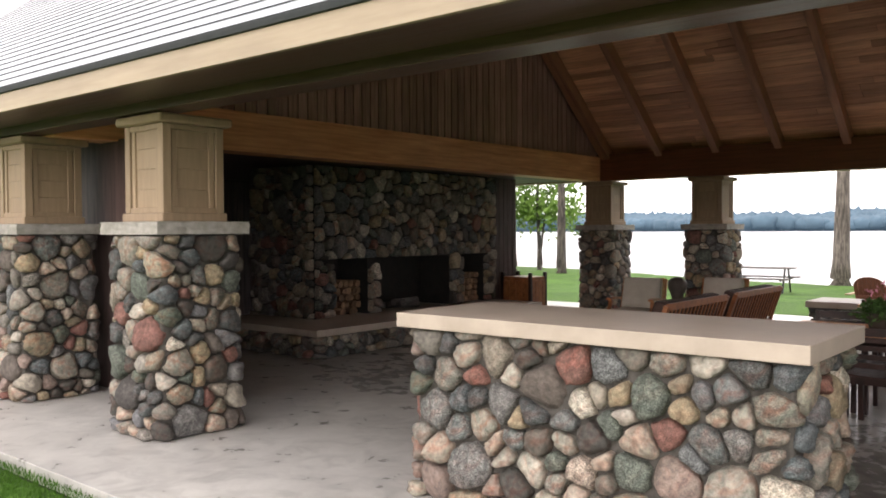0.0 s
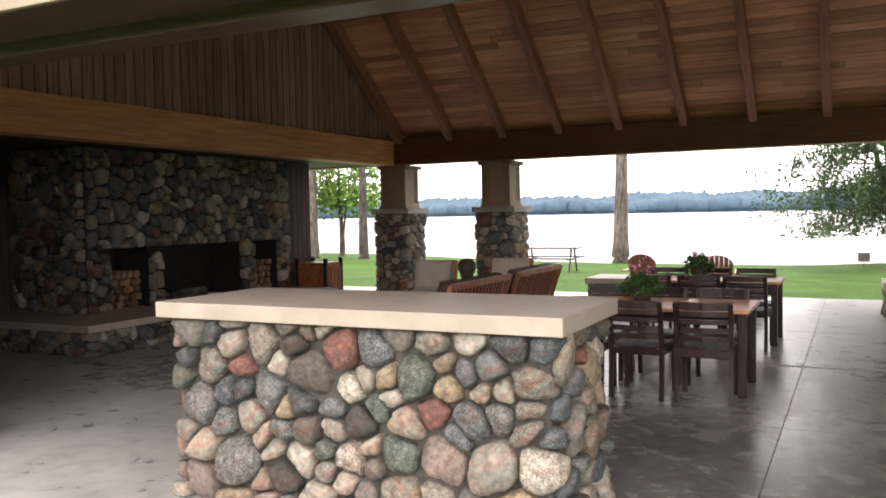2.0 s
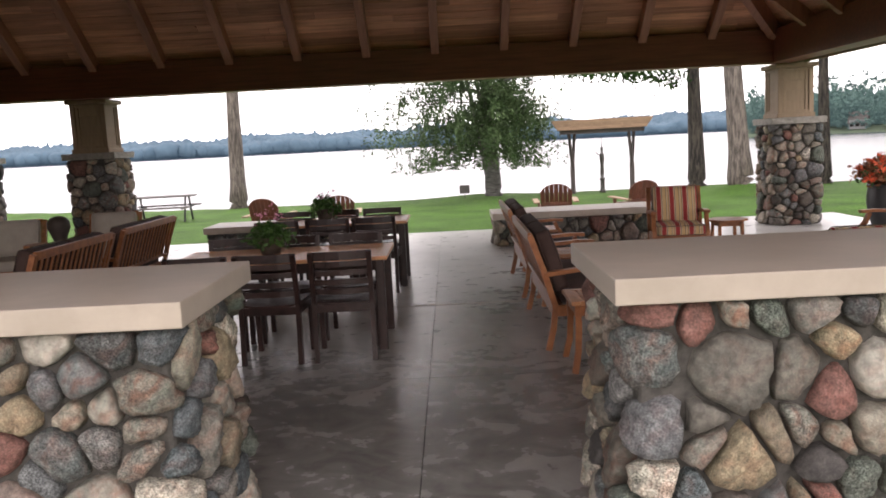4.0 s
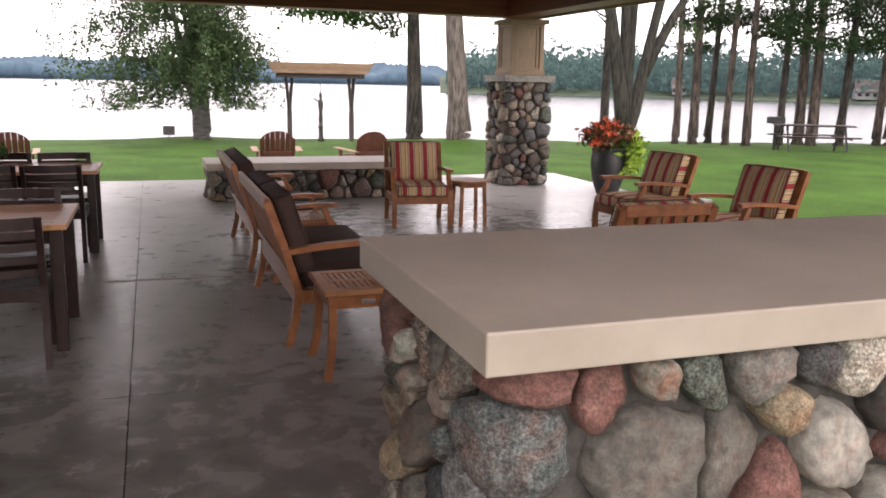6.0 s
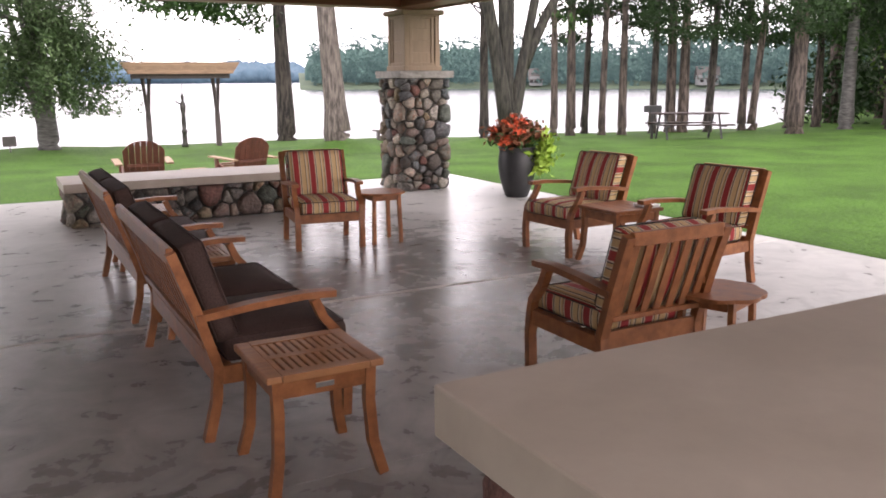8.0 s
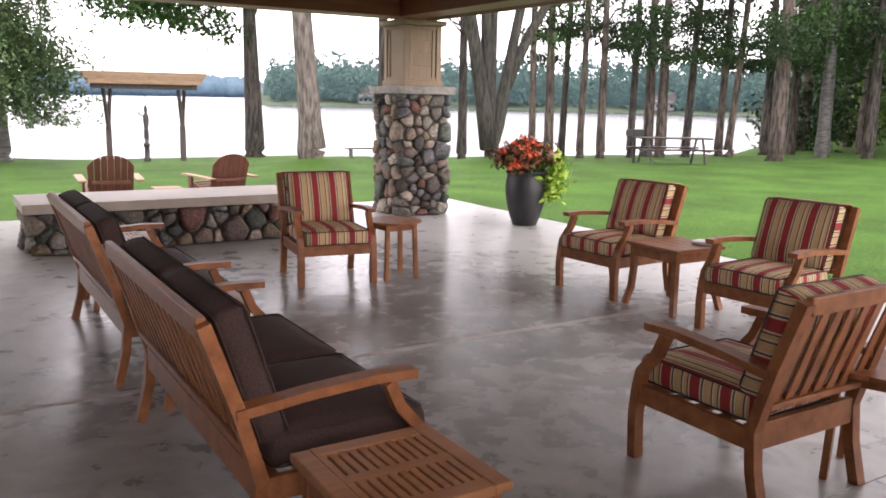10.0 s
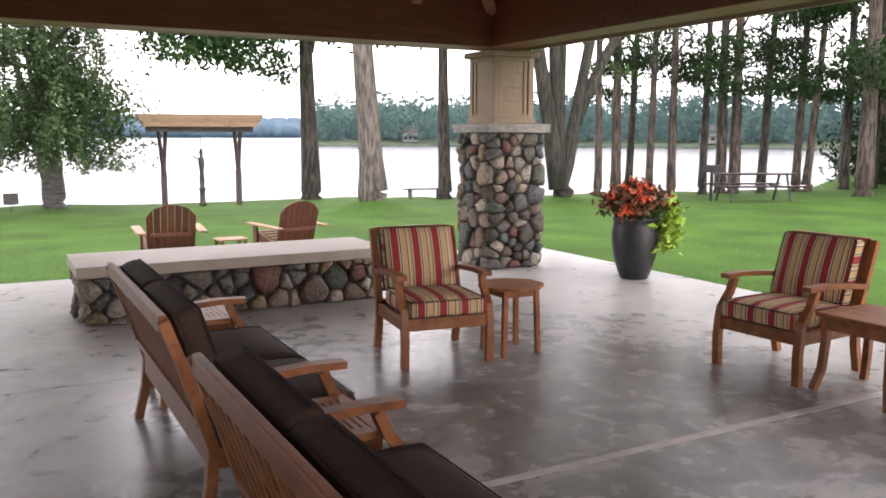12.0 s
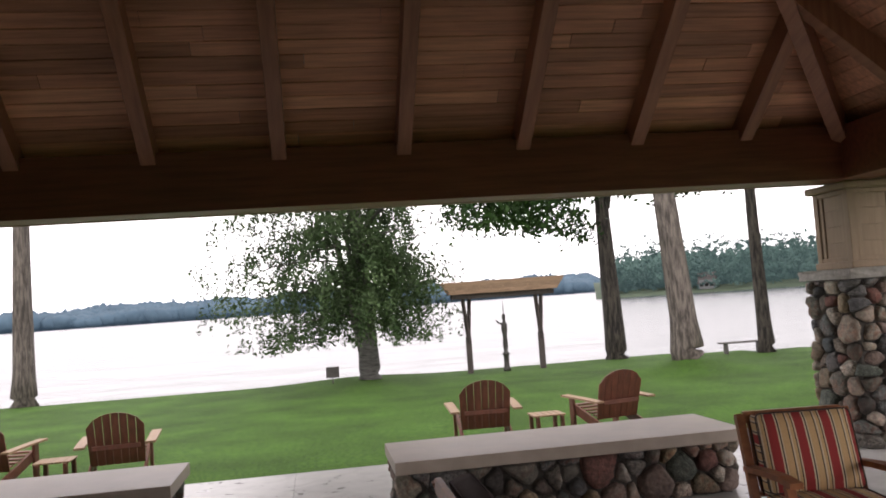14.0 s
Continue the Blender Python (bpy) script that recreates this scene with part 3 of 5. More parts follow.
def axis_steps(fine_lo, fine_hi, step, lo, hi):
    vals = list(np.arange(fine_lo, fine_hi + 0.01, step))
    s, v = step, fine_hi
    while v < hi:
        s *= 1.35
        v += s
        vals.append(v)
    s, v = step, fine_lo
    while v > lo:
        s *= 1.35
        v -= s
        vals.insert(0, v)
    return vals


def build_ground():
    xs, ys = axis_steps(-27, 60, 0.7, -1800, 1800), axis_steps(-3, 56, 0.7, -1500, 1800)
    xs = sorted(set([round(v, 3) for v in xs] + [-14.2, 6.29, -14.26, 6.36]))
    ys = sorted(set([round(v, 3) for v in ys] + [3.61, 17.09, 3.54, 17.16]))
    verts = [(x, y, ground_z(x, y)) for y in ys for x in xs]
    w = len(xs)
    faces = [(j * w + k, j * w + k + 1, (j + 1) * w + k + 1, (j + 1) * w + k) for j in range(len(ys) - 1) for k in range(w - 1)]
    g = raw("ground", verts, faces, LAWN, None, True)
    tagged(g, "mown green lawn sloping gently to the lake shore", "lawn", kind="structure")
    wv = [(-1800, 24, -1.7), (1800, 24, -1.7), (1800, 1800, -1.7), (-1800, 1800, -1.7)]
    tagged(raw("water", wv, [(0, 1, 2, 3)], WATER), "wide pale lake under a white overcast sky", "lake", kind="structure")


build_ground()


def leaf_cloud(name, blobs, mat, parent, size=0.11, seed=0, droop=0.3, clump=0.38, per_clump=14):
    """Many small leaves in ragged clumps inside ellipsoids (x, y, z, rx, ry, rz, count)."""
    rng = np.random.default_rng(seed)
    centres = []
    for x, y, z, rx, ry, rz, count in blobs:
        k = max(1, count // per_clump)
        d = rng.normal(size=(k, 3))
        d /= np.linalg.norm(d, axis=1)[:, None]
        rad = rng.uniform(0.25, 1.0, size=(k, 1)) ** 0.5
        c = np.array((x, y, z)) + d * rad * np.array((rx, ry, rz))
        pts = np.repeat(c, per_clump, axis=0)
        spread = rng.normal(size=pts.shape) * clump * rng.uniform(0.5, 1.3, size=(len(pts), 1)) * np.array((1, 1, 0.55))
        spread[:, 2] -= droop * np.abs(spread[:, 0])
        centres.append(pts + spread)
    return leaves(name, np.concatenate(centres), mat, parent, size, rng)


def leaves(name, p, mat, parent, size, rng):
    """One small pointed leaf, turned at random, at each point."""
    n = len(p)
    a = rng.normal(size=(n, 3))
    a /= np.linalg.norm(a, axis=1)[:, None]
    b = rng.normal(size=(n, 3))
    b -= (a * b).sum(1)[:, None] * a
    b /= np.linalg.norm(b, axis=1)[:, None]
    s = (size * rng.uniform(0.55, 1.25, size=n))[:, None]
    v = np.stack((p - a * s, p - b * s * 0.45, p + a * s, p + b * s * 0.45), axis=1).reshape(-1, 3)
    faces = np.arange(4 * n).reshape(n, 4)
    return tagged(raw(name, v.tolist(), faces.tolist(), mat, parent), kind="stuff")


def weeping_crown(t, mat, bark, seed, boughs=235, left=4.1, right=2.4):
    """Arching birch boughs hung with drooping strands of small leaves."""
    rng = np.random.default_rng(seed)
    pts = []
    twigs = bmesh.new()
    for k in range(boughs):
        h = rng.uniform(1.3, 8.4)
        a = rng.uniform(0, 2 * math.pi)
        side = math.cos(a)
        reach = (right + (left - right) * (0.5 - 0.5 * side)) * rng.uniform(0.4, 1.05)
        if h > 3.6 and side > 0:
            reach *= 0.72
        reach *= 1.0 if h < 5 else max(0.35, 1 - 0.11 * (h - 5))
        path = []
        for s in np.linspace(0.1, 1, 11):
            c = np.array((side * reach * s - 0.02 * h, math.sin(a) * reach * s * 0.9, h + 1.0 * s - 1.45 * s * s))
            path.append(tuple(c))
            if s < 0.25:
                continue
            for j in range(3):
                o = c + rng.normal(size=3) * np.array((0.16, 0.16, 0.08))
                length = rng.uniform(0.15, 0.95) * (0.45 + 0.6 * s)
                n = max(4, int(length * 24))
                d = np.sort(rng.uniform(0, length, n))
                strand = np.stack((o[0] + 0.12 * d * side, np.full(n, o[1]), o[2] - d), axis=1) + rng.normal(size=(n, 3)) * 0.05
                pts.append(strand)
        if k % 6 == 0:
            tube(path[::3], (0.03, 0.022, 0.014, 0.006), 5, twigs)
    part("branchwork", twigs, bark, t, smooth=True)
    p = np.concatenate(pts)
    p = p[p[:, 2] > 0.95]
    leaves("crown", p, mat, t, 0.062, rng)


def tree(at, height, r, blobs, leaf, bark, label, stems=(), seed=0, size=0.11, lean=(0, 0), limbs=8, first=3.0, group="", clump=0.38, limb_len=2.2, name="tree", droop=0.3):
    x, y = at
    t = thing(name, (x, y, ground_z(x, y) - 0.05), label, "tree", group)
    rnd = random.Random(seed)
    pts, rad = [], []
    for k in range(9):
        f = k / 8
        flare = 1 + 0.4 * max(0, 1 - f * 14) ** 1.5
        pts.append((lean[0] * f * height + 0.06 * math.sin(f * 5 + seed), lean[1] * f * height, f * f * height if k < 2 else f * height))
        rad.append(r * flare * (1 - 0.72 * f))
    pts.insert(1, (pts[0][0], pts[0][1], 0.3))
    rad.insert(1, r * 1.22)
    pts.insert(2, (pts[0][0] + lean[0] * 0.9, pts[0][1], 0.9))
    rad.insert(2, r * 1.03)
    pts = sorted(zip(pts, rad), key=lambda q: q[0][2])
    bm = tube([p for p, q in pts], [q for p, q in pts], 12, None, 0.16, seed)
    for ends in stems:
        z0 = ends[4] if len(ends) > 4 else 0.0
        tube([(ends[0] * f + lean[0] * z0, ends[1] * f, z0 + (ends[2] - z0) * f ** 0.85) for f in (0.02, 0.12, 0.3, 0.5, 0.75, 1.0)], [ends[3] * (1.25 - 0.95 * f) for f in (0, 0.1, 0.25, 0.45, 0.7, 1.0)], 10, bm, 0.15, seed + 1)
    part("trunk", bm, bark, t, smooth=True)
    if limbs:
        for k in range(limbs):
            z = first + (height - first) * rnd.random() ** 1.2
            a = rnd.uniform(0, 6.283)
            L = limb_len * rnd.uniform(0.6, 1.2)
            x0 = lean[0] * z
            bm = tube([(x0, 0, z), (x0 + math.cos(a) * L * 0.5, math.sin(a) * L * 0.5, z + 0.25 * L), (x0 + math.cos(a) * L, math.sin(a) * L, z + 0.3 * L)], (r * 0.3, r * 0.17, r * 0.05), 6, None, 0.2, k)
            part("limb", bm, bark, t, smooth=True)
    if blobs:
        leaf_cloud("crown", blobs, leaf, t, size, seed, droop, clump)
    return t


def far_wood(name, line, mat, label, seed, depth, top, n, width):
    """A band of small tree clumps along a shore line of (x, y, land height)."""
    rnd = random.Random(seed)
    verts, faces = [], []
    base = bmesh.new()
    bmesh.ops.create_icosphere(base, subdivisions=1, radius=1)
    bv = [v.co.copy() for v in base.verts]
    bf = [[v.index for v in f.verts] for f in base.faces]
    base.free()
    for k in range(n):
        f = rnd.random() * (len(line) - 1)
        j = min(int(f), len(line) - 2)
        f -= j
        p, q = Vector(line[j]), Vector(line[j + 1])
        c = p.lerp(q, f)
        away = Vector((c.x, c.y, 0)).normalized()
        u = rnd.random() if width > 5 else 0.35 + 0.65 * rnd.random()
        c = c + away * (depth * u) + Vector((rnd.uniform(-3, 3), 0, 0))
        h = top * (0.55 + 0.3 * u + 0.25 * noise.noise(Vector((c.x * 0.02, c.y * 0.02, seed)))) * (rnd.uniform(0.75, 1.12) if width < 5 else rnd.uniform(0.9, 1.06))
        w = width * rnd.uniform(0.6, 1.3)
        spire = rnd.random() < (0.06 if width > 5 else 0.35)
        o = len(verts)
        for v in bv:
            g = 1.0 if not spire else max(0.25, 0.75 - 0.6 * v.z)
            l = 1 + 0.35 * (rnd.random() - 0.5)
            verts.append((c.x + v.x * w * g * l, c.y + v.y * w * g * l, c.z - 1.5 + h * 0.5 + v.z * h * 0.55 * (1.15 if spire else 1) * l))
        faces += [[o + a for a in t] for t in bf]
    tagged(raw(name, verts, faces, mat, None, True), label, "forest", kind="stuff")


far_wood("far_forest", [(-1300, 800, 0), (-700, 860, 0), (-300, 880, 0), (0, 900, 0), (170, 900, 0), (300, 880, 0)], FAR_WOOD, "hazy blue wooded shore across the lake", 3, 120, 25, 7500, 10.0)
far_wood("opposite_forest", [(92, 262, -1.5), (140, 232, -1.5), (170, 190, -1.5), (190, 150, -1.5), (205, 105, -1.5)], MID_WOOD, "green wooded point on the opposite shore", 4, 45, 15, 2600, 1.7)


def shore_leaves():
    rnd = random.Random(12)
    line = [(92, 262), (140, 232), (170, 190), (190, 150), (205, 105)]
    blobs = []
    for k in range(900):
        f = rnd.random() * 3.999
        j = int(f)
        x = line[j][0] + (line[j + 1][0] - line[j][0]) * (f - j)
        y = line[j][1] + (line[j + 1][1] - line[j][1]) * (f - j)
        u = rnd.random()
        s = 1 + 0.16 * u
        h = rnd.uniform(6, 13) + 8 * u
        blobs.append((x * s, y * s, h * 0.55 - 1, 2.2, 2.2, h * 0.5, 110))
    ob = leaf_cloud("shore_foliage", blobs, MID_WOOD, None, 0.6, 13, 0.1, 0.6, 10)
    tagged(ob, "leafy crowns of the trees on the opposite shore", "forest", kind="stuff")


shore_leaves()


def build_far_bank():
    v, f = [], []
    line = [(88, 262), (140, 228), (168, 188), (186, 148), (203, 100)]
    for x, y in line:
        L = math.hypot(x, y)
        for d, z in ((0, -1.9), (3, -1.1), (14, 0.2), (60, 4)):
            v.append((x * (1 + d / L), y * (1 + d / L), z))
    for k in range(len(line) - 1):
        for j in range(3):
            f.append((k * 4 + j, (k + 1) * 4 + j, (k + 1) * 4 + j + 1, k * 4 + j + 1))
    tagged(raw("far_bank", v, f, SHORE_LAND, None, True), "grassy bank under the trees across the water", "bank", kind="structure")
    for x, y, w in ((120, 250, 4.5), (178, 178, 5.5), (150, 221, 4)):
        t = thing("lake_house", (x, y, -0.6), "small pale lake house among the trees on the far bank", "house", "houses on the far bank", rz=-35)
        part("wall", box((0, 0, 1.3), (w, 5, 2.8), 0.02), SIDING, t)
        bm = bmesh.new()
        bar((-w / 2 - 0.4, -1.6, 3.3), (w / 2 + 0.4, -1.6, 3.3), 0.15, 4.0, 0.01, bm, (0, 0.5, 0.85))
        bar((-w / 2 - 0.4, 1.6, 3.3), (w / 2 + 0.4, 1.6, 3.3), 0.15, 4.0, 0.01, bm, (0, -0.5, 0.85))
        part("roof", bm, GREY_BOARD, t)
        for k in range(3):
            part("window", box((-w / 3 + k * w / 3, -2.52, 1.3), (1.0, 0.08, 1.1), 0.01), CHAR_AND_SHADE, t)


build_far_bank()


# ---- floor ----
def build_floor():
    fl = thing("floor", (0, 0, 0), "polished grey concrete slab with sawn joints", "floor", kind="structure")
    part("bed", box((-3.89, 10.345, -0.10), (20.2, 13.36, 0.16), 0), JOINT, fl)
    xs, ys = (-14.0, -0.78, 6.22), (3.66, 7.69, 10.25, 12.76, 17.03)
    for a, b in zip(xs, xs[1:]):
        for c, d in zip(ys, ys[1:]):
            part("slab", box(((a + b) / 2, (c + d) / 2, -0.06), (b - a - 0.004, d - c - 0.004, 0.12), 0.0015, segs=1), FLOOR, fl)

    for y in (10.25,):
        part("joint_sealant", box((-3.89, y, -0.0045), (20.1, 0.06, 0.013), 0.002, segs=1), SEALANT, fl, "pale joint sealant")


build_floor()


# ---- stone columns with boarded posts ----
def rough_slab(c, s, amount=0.012, seed=0):
    bm = bmesh.new()
    bmesh.ops.create_cube(bm, size=1, matrix=Matrix.Translation(c) @ Matrix.Diagonal((*s, 1)))
    bmesh.ops.subdivide_edges(bm, edges=bm.edges[:], cuts=9, use_grid_fill=True)
    for v in bm.verts:
        p = v.co - Vector(c)
        if abs(p.z) < s[2] * 0.49:
            k = amount * (noise.noise(Vector((p.x * 14 + seed, p.y * 14, p.z * 26))) - 0.15)
            v.co.x += k * (1 if p.x > 0 else -1) if abs(p.x) > s[0] * 0.49 else 0
            v.co.y += k * (1 if p.y > 0 else -1) if abs(p.y) > s[1] * 0.49 else 0
    return bm


def column(x, y, seed):
    c = thing("stone_column", (x, y, 0), "field stone column base with a tan boarded timber post", "column", "columns round the pavilion", kind="structure")
    part("core", box((0, 0, 0.80), (0.695, 0.695, 1.60), 0.02), MORTAR, c)
    part("capstone", rough_slab((0, 0, 1.65), (0.85, 0.85, 0.10), 0.014, seed), CAPSTONE, c, "rock-faced grey capstone")
    part("post_core", box((0, 0, 2.12), (0.49, 0.49, 0.84), 0), POST, c)
    part("base_trim", box((0, 0, 1.735), (0.60, 0.60, 0.07), 0.01), POST, c)
    part("crown", box((0, 0, 2.508), (0.67, 0.67, 0.072), 0.018), POST, c)
    for sx in (-1, 1):
        for sy in (-1, 1):
            part("corner_board", box((sx * 0.243, sy * 0.243, 2.12), (0.075, 0.075, 0.70), 0.006), POST, c)
    for k in range(4):
        m = pose(0, 0, 0, 0, 0, 90 * k)
        for j in range(4):
            bm = box((0, -0.246, 1.875 + j * 0.163), (0.372, 0.012, 0.159), 0.003, segs=1)
            bm.transform(m)
            part("plank", bm, POST, c)
        for s in (-1, 1):
            bm = box((s * 0.172, -0.256, 2.12), (0.05, 0.02, 0.61), 0.003, segs=1)
            bm.transform(m)
            part("stile", bm, POST, c)
        for z in (1.792, 2.447):
            bm = box((0, -0.262, z), (0.412, 0.03, 0.045), 0.004, segs=1)
            bm.transform(m)
            part("rail", bm, POST, c)
    stone_jacket(c, 0.345, 0.345, 0.0, 1.60, 0.198, seed, flare=0.015, r=0.07, proud=0.065)


for k, (x, y) in enumerate(((-6.47, 4.92), (-8.82, 4.90), (-8.46, 15.78), (-6.28, 15.78), (4.92, 15.78), (4.92, 4.90))):
    column(x, y, 11 + k)


# ---- stone walls with concrete tops ----
def stone_wall(name, x0, x1, y0, y1, top, thick, size, seed, label, category, inset=0.10, proud=0.075):
    cx, cy = (x0 + x1) / 2, (y0 + y1) / 2
    w = thing(name, (cx, cy, 0), label, category, kind="")
    hx, hy = (x1 - x0) / 2, (y1 - y0) / 2
    part("countertop" if top > 0.9 else "seat_top", box((0, 0, top - thick / 2), (2 * hx, 2 * hy, thick), 0.005, segs=2), CAP, w, "smooth tan-grey cast concrete top")
    part("core", box((0, 0, (top - thick) / 2), (2 * (hx - inset) + 0.012, 2 * (hy - inset) + 0.012, top - thick), 0.02), MORTAR, w)
    stone_jacket(w, hx - inset, hy - inset, 0.0, top - thick, size, seed, flare=0.02, r=0.08, proud=proud)
    return w


stone_wall("stone_bar", -3.88, -1.456, 4.80, 5.74, 1.12, 0.088, 0.19, 31, "chest-high field stone bar with a thick concrete top", "bar counter")
stone_wall("stone_bar", -0.060, 2.93, 4.82, 5.80, 1.12, 0.088, 0.18, 46, "chest-high field stone bar with a thick concrete top", "bar counter")
stone_wall("stone_seat_wall", 0.02, 2.80, 14.40, 15.32, 0.50, 0.095, 0.20, 41, "low field stone seat wall with a concrete top", "seat wall")
stone_wall("stone_seat_wall", -4.27, -1.57, 14.40, 15.32, 0.50, 0.095, 0.20, 43, "low field stone seat wall with a concrete top", "seat wall")


# ---- fireplace ----
def fireplace():
    stone_wall("hearth", -10.6, -8.22, 8.0, 13.13, 0.37, 0.085, 0.17, 47, "raised field stone hearth with a concrete slab", "hearth", inset=0.07)
    f = thing("stone_fireplace", (-9.23, 8.86, 0.37), "tall field stone fireplace with a firebox and two log niches", "fireplace")
    W, H = 4.26, 2.18
    holes = [(0.36, 1.05, -1, 0.83), (1.31, 2.98, -1, 0.83), (3.33, 3.93, -1, 0.83)]
    part("chimney_mass", box((-1.0, W / 2, H / 2), (0.70, W, H), 0), MORTAR, f)
    # Black lintel and piers imitate shade inside the openings and stone gaps.
    part("lintel", box((-0.33, W / 2, (H + 0.83) / 2), (0.65, W, H - 0.83), 0), CHAR_AND_SHADE, f)
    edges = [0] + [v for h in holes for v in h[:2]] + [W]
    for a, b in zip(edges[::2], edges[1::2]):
        part("pier", box((-0.33, (a + b) / 2, 0.415), (0.65, b - a, 0.83), 0), CHAR_AND_SHADE, f)
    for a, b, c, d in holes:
        part("niche_lining" if b - a < 1 else "firebox", box((-0.64, (a + b) / 2, 0.42), (0.02, b - a - 0.01, 0.81), 0), CHAR_AND_SHADE, f, "black back, sooty in the firebox, shade in the niches")
    rnd = random.Random(5)
    for poly in pack(W, 0.0, H, 0.20, 51, holes=holes):
        stone(poly, lambda s, z, o: Vector((o - 0.004, s, z)), "stone", f, rnd, 0.008, 0.075)
    for poly in pack(1.35, 0.0, H, 0.22, 53):
        stone(poly, lambda s, z, o: Vector((-1.35 + s, -o - 0.02, z)), "stone", f, rnd, 0.008, 0.065)
    for y0, y1 in ((9.22, 9.91), (12.19, 12.79)):
        st = thing("firewood_stack", (-9.5, (y0 + y1) / 2, 0.37), "split firewood stacked in a stone niche", "firewood", "firewood in the niches")
        half = (y1 - y0) / 2 - 0.03
        z, row = 0.055, 0
        while z < 0.46:
            y = -half + 0.06 + (row % 2) * 0.05
            while y < half - 0.05:
                r = rnd.uniform(0.045, 0.06)
                L = rnd.uniform(0.38, 0.46)
                bm = tube([(-L / 2, 0, 0), (L / 2, rnd.uniform(-0.01, 0.01), 0)], (r, r * 0.95), 7, None, 0.35, row)
                part("log", bm, LOG, st, at=(rnd.uniform(-0.03, 0.03), y, z))
                y += r * 2 + 0.004
            z += 0.10
            row += 1
    lg = thing("charred_logs", (-9.5, 11.0, 0.37), "charred grey logs lying in the firebox", "firewood")
    for k in range(4):
        bm = tube([(-0.05, -0.3, 0), (0.05, 0.3, 0.0)], (0.055, 0.045), 8, None, 0.3, k)
        bm.transform(pose(0, 0, 0, 0, 0, -30 + 22 * k))
        part("log", bm, GREY_BOARD, lg, at=(0.02 * k, 0.05 * k - 0.1, 0.05 + 0.055 * (k // 2)))


fireplace()


# ---- roof, beams and boarded walls ----
RIDGE_Y, PITCH, SPRING, IN_N, IN_S, IN_E, WEST = 10.06, 0.80, 3.20, 15.32, 4.80, 4.50, -8.31
EAVE_S, EAVE_N, EAVE_E, EAVE_Z = 3.95, 16.17, 5.36, 2.78


def solid(name, x0, x1, y0, y1, z0, z1, mat, label, category, bevel=0.006, parent=None):
    ob = link_mesh(name, box(((x0 + x1) / 2, (y0 + y1) / 2, (z0 + z1) / 2), (x1 - x0, y1 - y0, z1 - z0), bevel), mat, parent)
    return ob if parent else tagged(ob, label, category, kind="structure")


solid("beam_south", -13.9, 4.86, 4.56, 4.80, 2.553, 3.05, FRONT_BEAM, "stained timber eave beam on the front columns, darkened for shade", "beam")
solid("beam_north", -13.9, 4.86, 15.32, 15.66, 2.545, 3.05, BEAMX, "stained timber eave beam on the lake columns, darkened for shade", "beam")
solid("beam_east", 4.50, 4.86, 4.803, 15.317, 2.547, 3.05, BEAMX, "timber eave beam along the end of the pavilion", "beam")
solid("beam_west", -8.66, -8.31, 4.803, 15.317, 2.537, 3.0, BEAM, "orange-brown timber beam under the gable boards", "beam")


def build_gable():
    g = thing("gable_wall", (-8.36, 0, 0), "dark-stained vertical boards filling the gable", "wall", kind="structure")
    back = [(-0.05, 4.85, 3.005), (-0.05, 15.27, 3.005), (-0.05, 15.27, 3.2), (-0.05, RIDGE_Y, 7.40), (-0.05, 4.85, 3.2)]
    v = back + [(-0.15, y, z) for x, y, z in back]
    # Black backing stands in for the shade in the board gaps.
    raw("backing", v, [(0, 1, 2, 3, 4), (9, 8, 7, 6, 5)] + [(k, k + 5, (k + 1) % 5 + 5, (k + 1) % 5) for k in range(5)], CHAR_AND_SHADE, g)
    y = 4.86
    while y < 15.2:
        w = 0.138
        tops = [SPRING + PITCH * min(IN_N - q, q - IN_S) for q in (y, y + w)]
        v = [(x, q, z) for q, t in ((y, tops[0]), (y + w, tops[1])) for x in (0.0, -0.045) for z in (3.002, max(t, 3.02))]
        raw("board", v, [(0, 1, 5, 4), (2, 6, 7, 3), (0, 2, 3, 1), (4, 5, 7, 6), (1, 3, 7, 5), (0, 4, 6, 2)], GABLE, g)
        y += w + 0.02


build_gable()


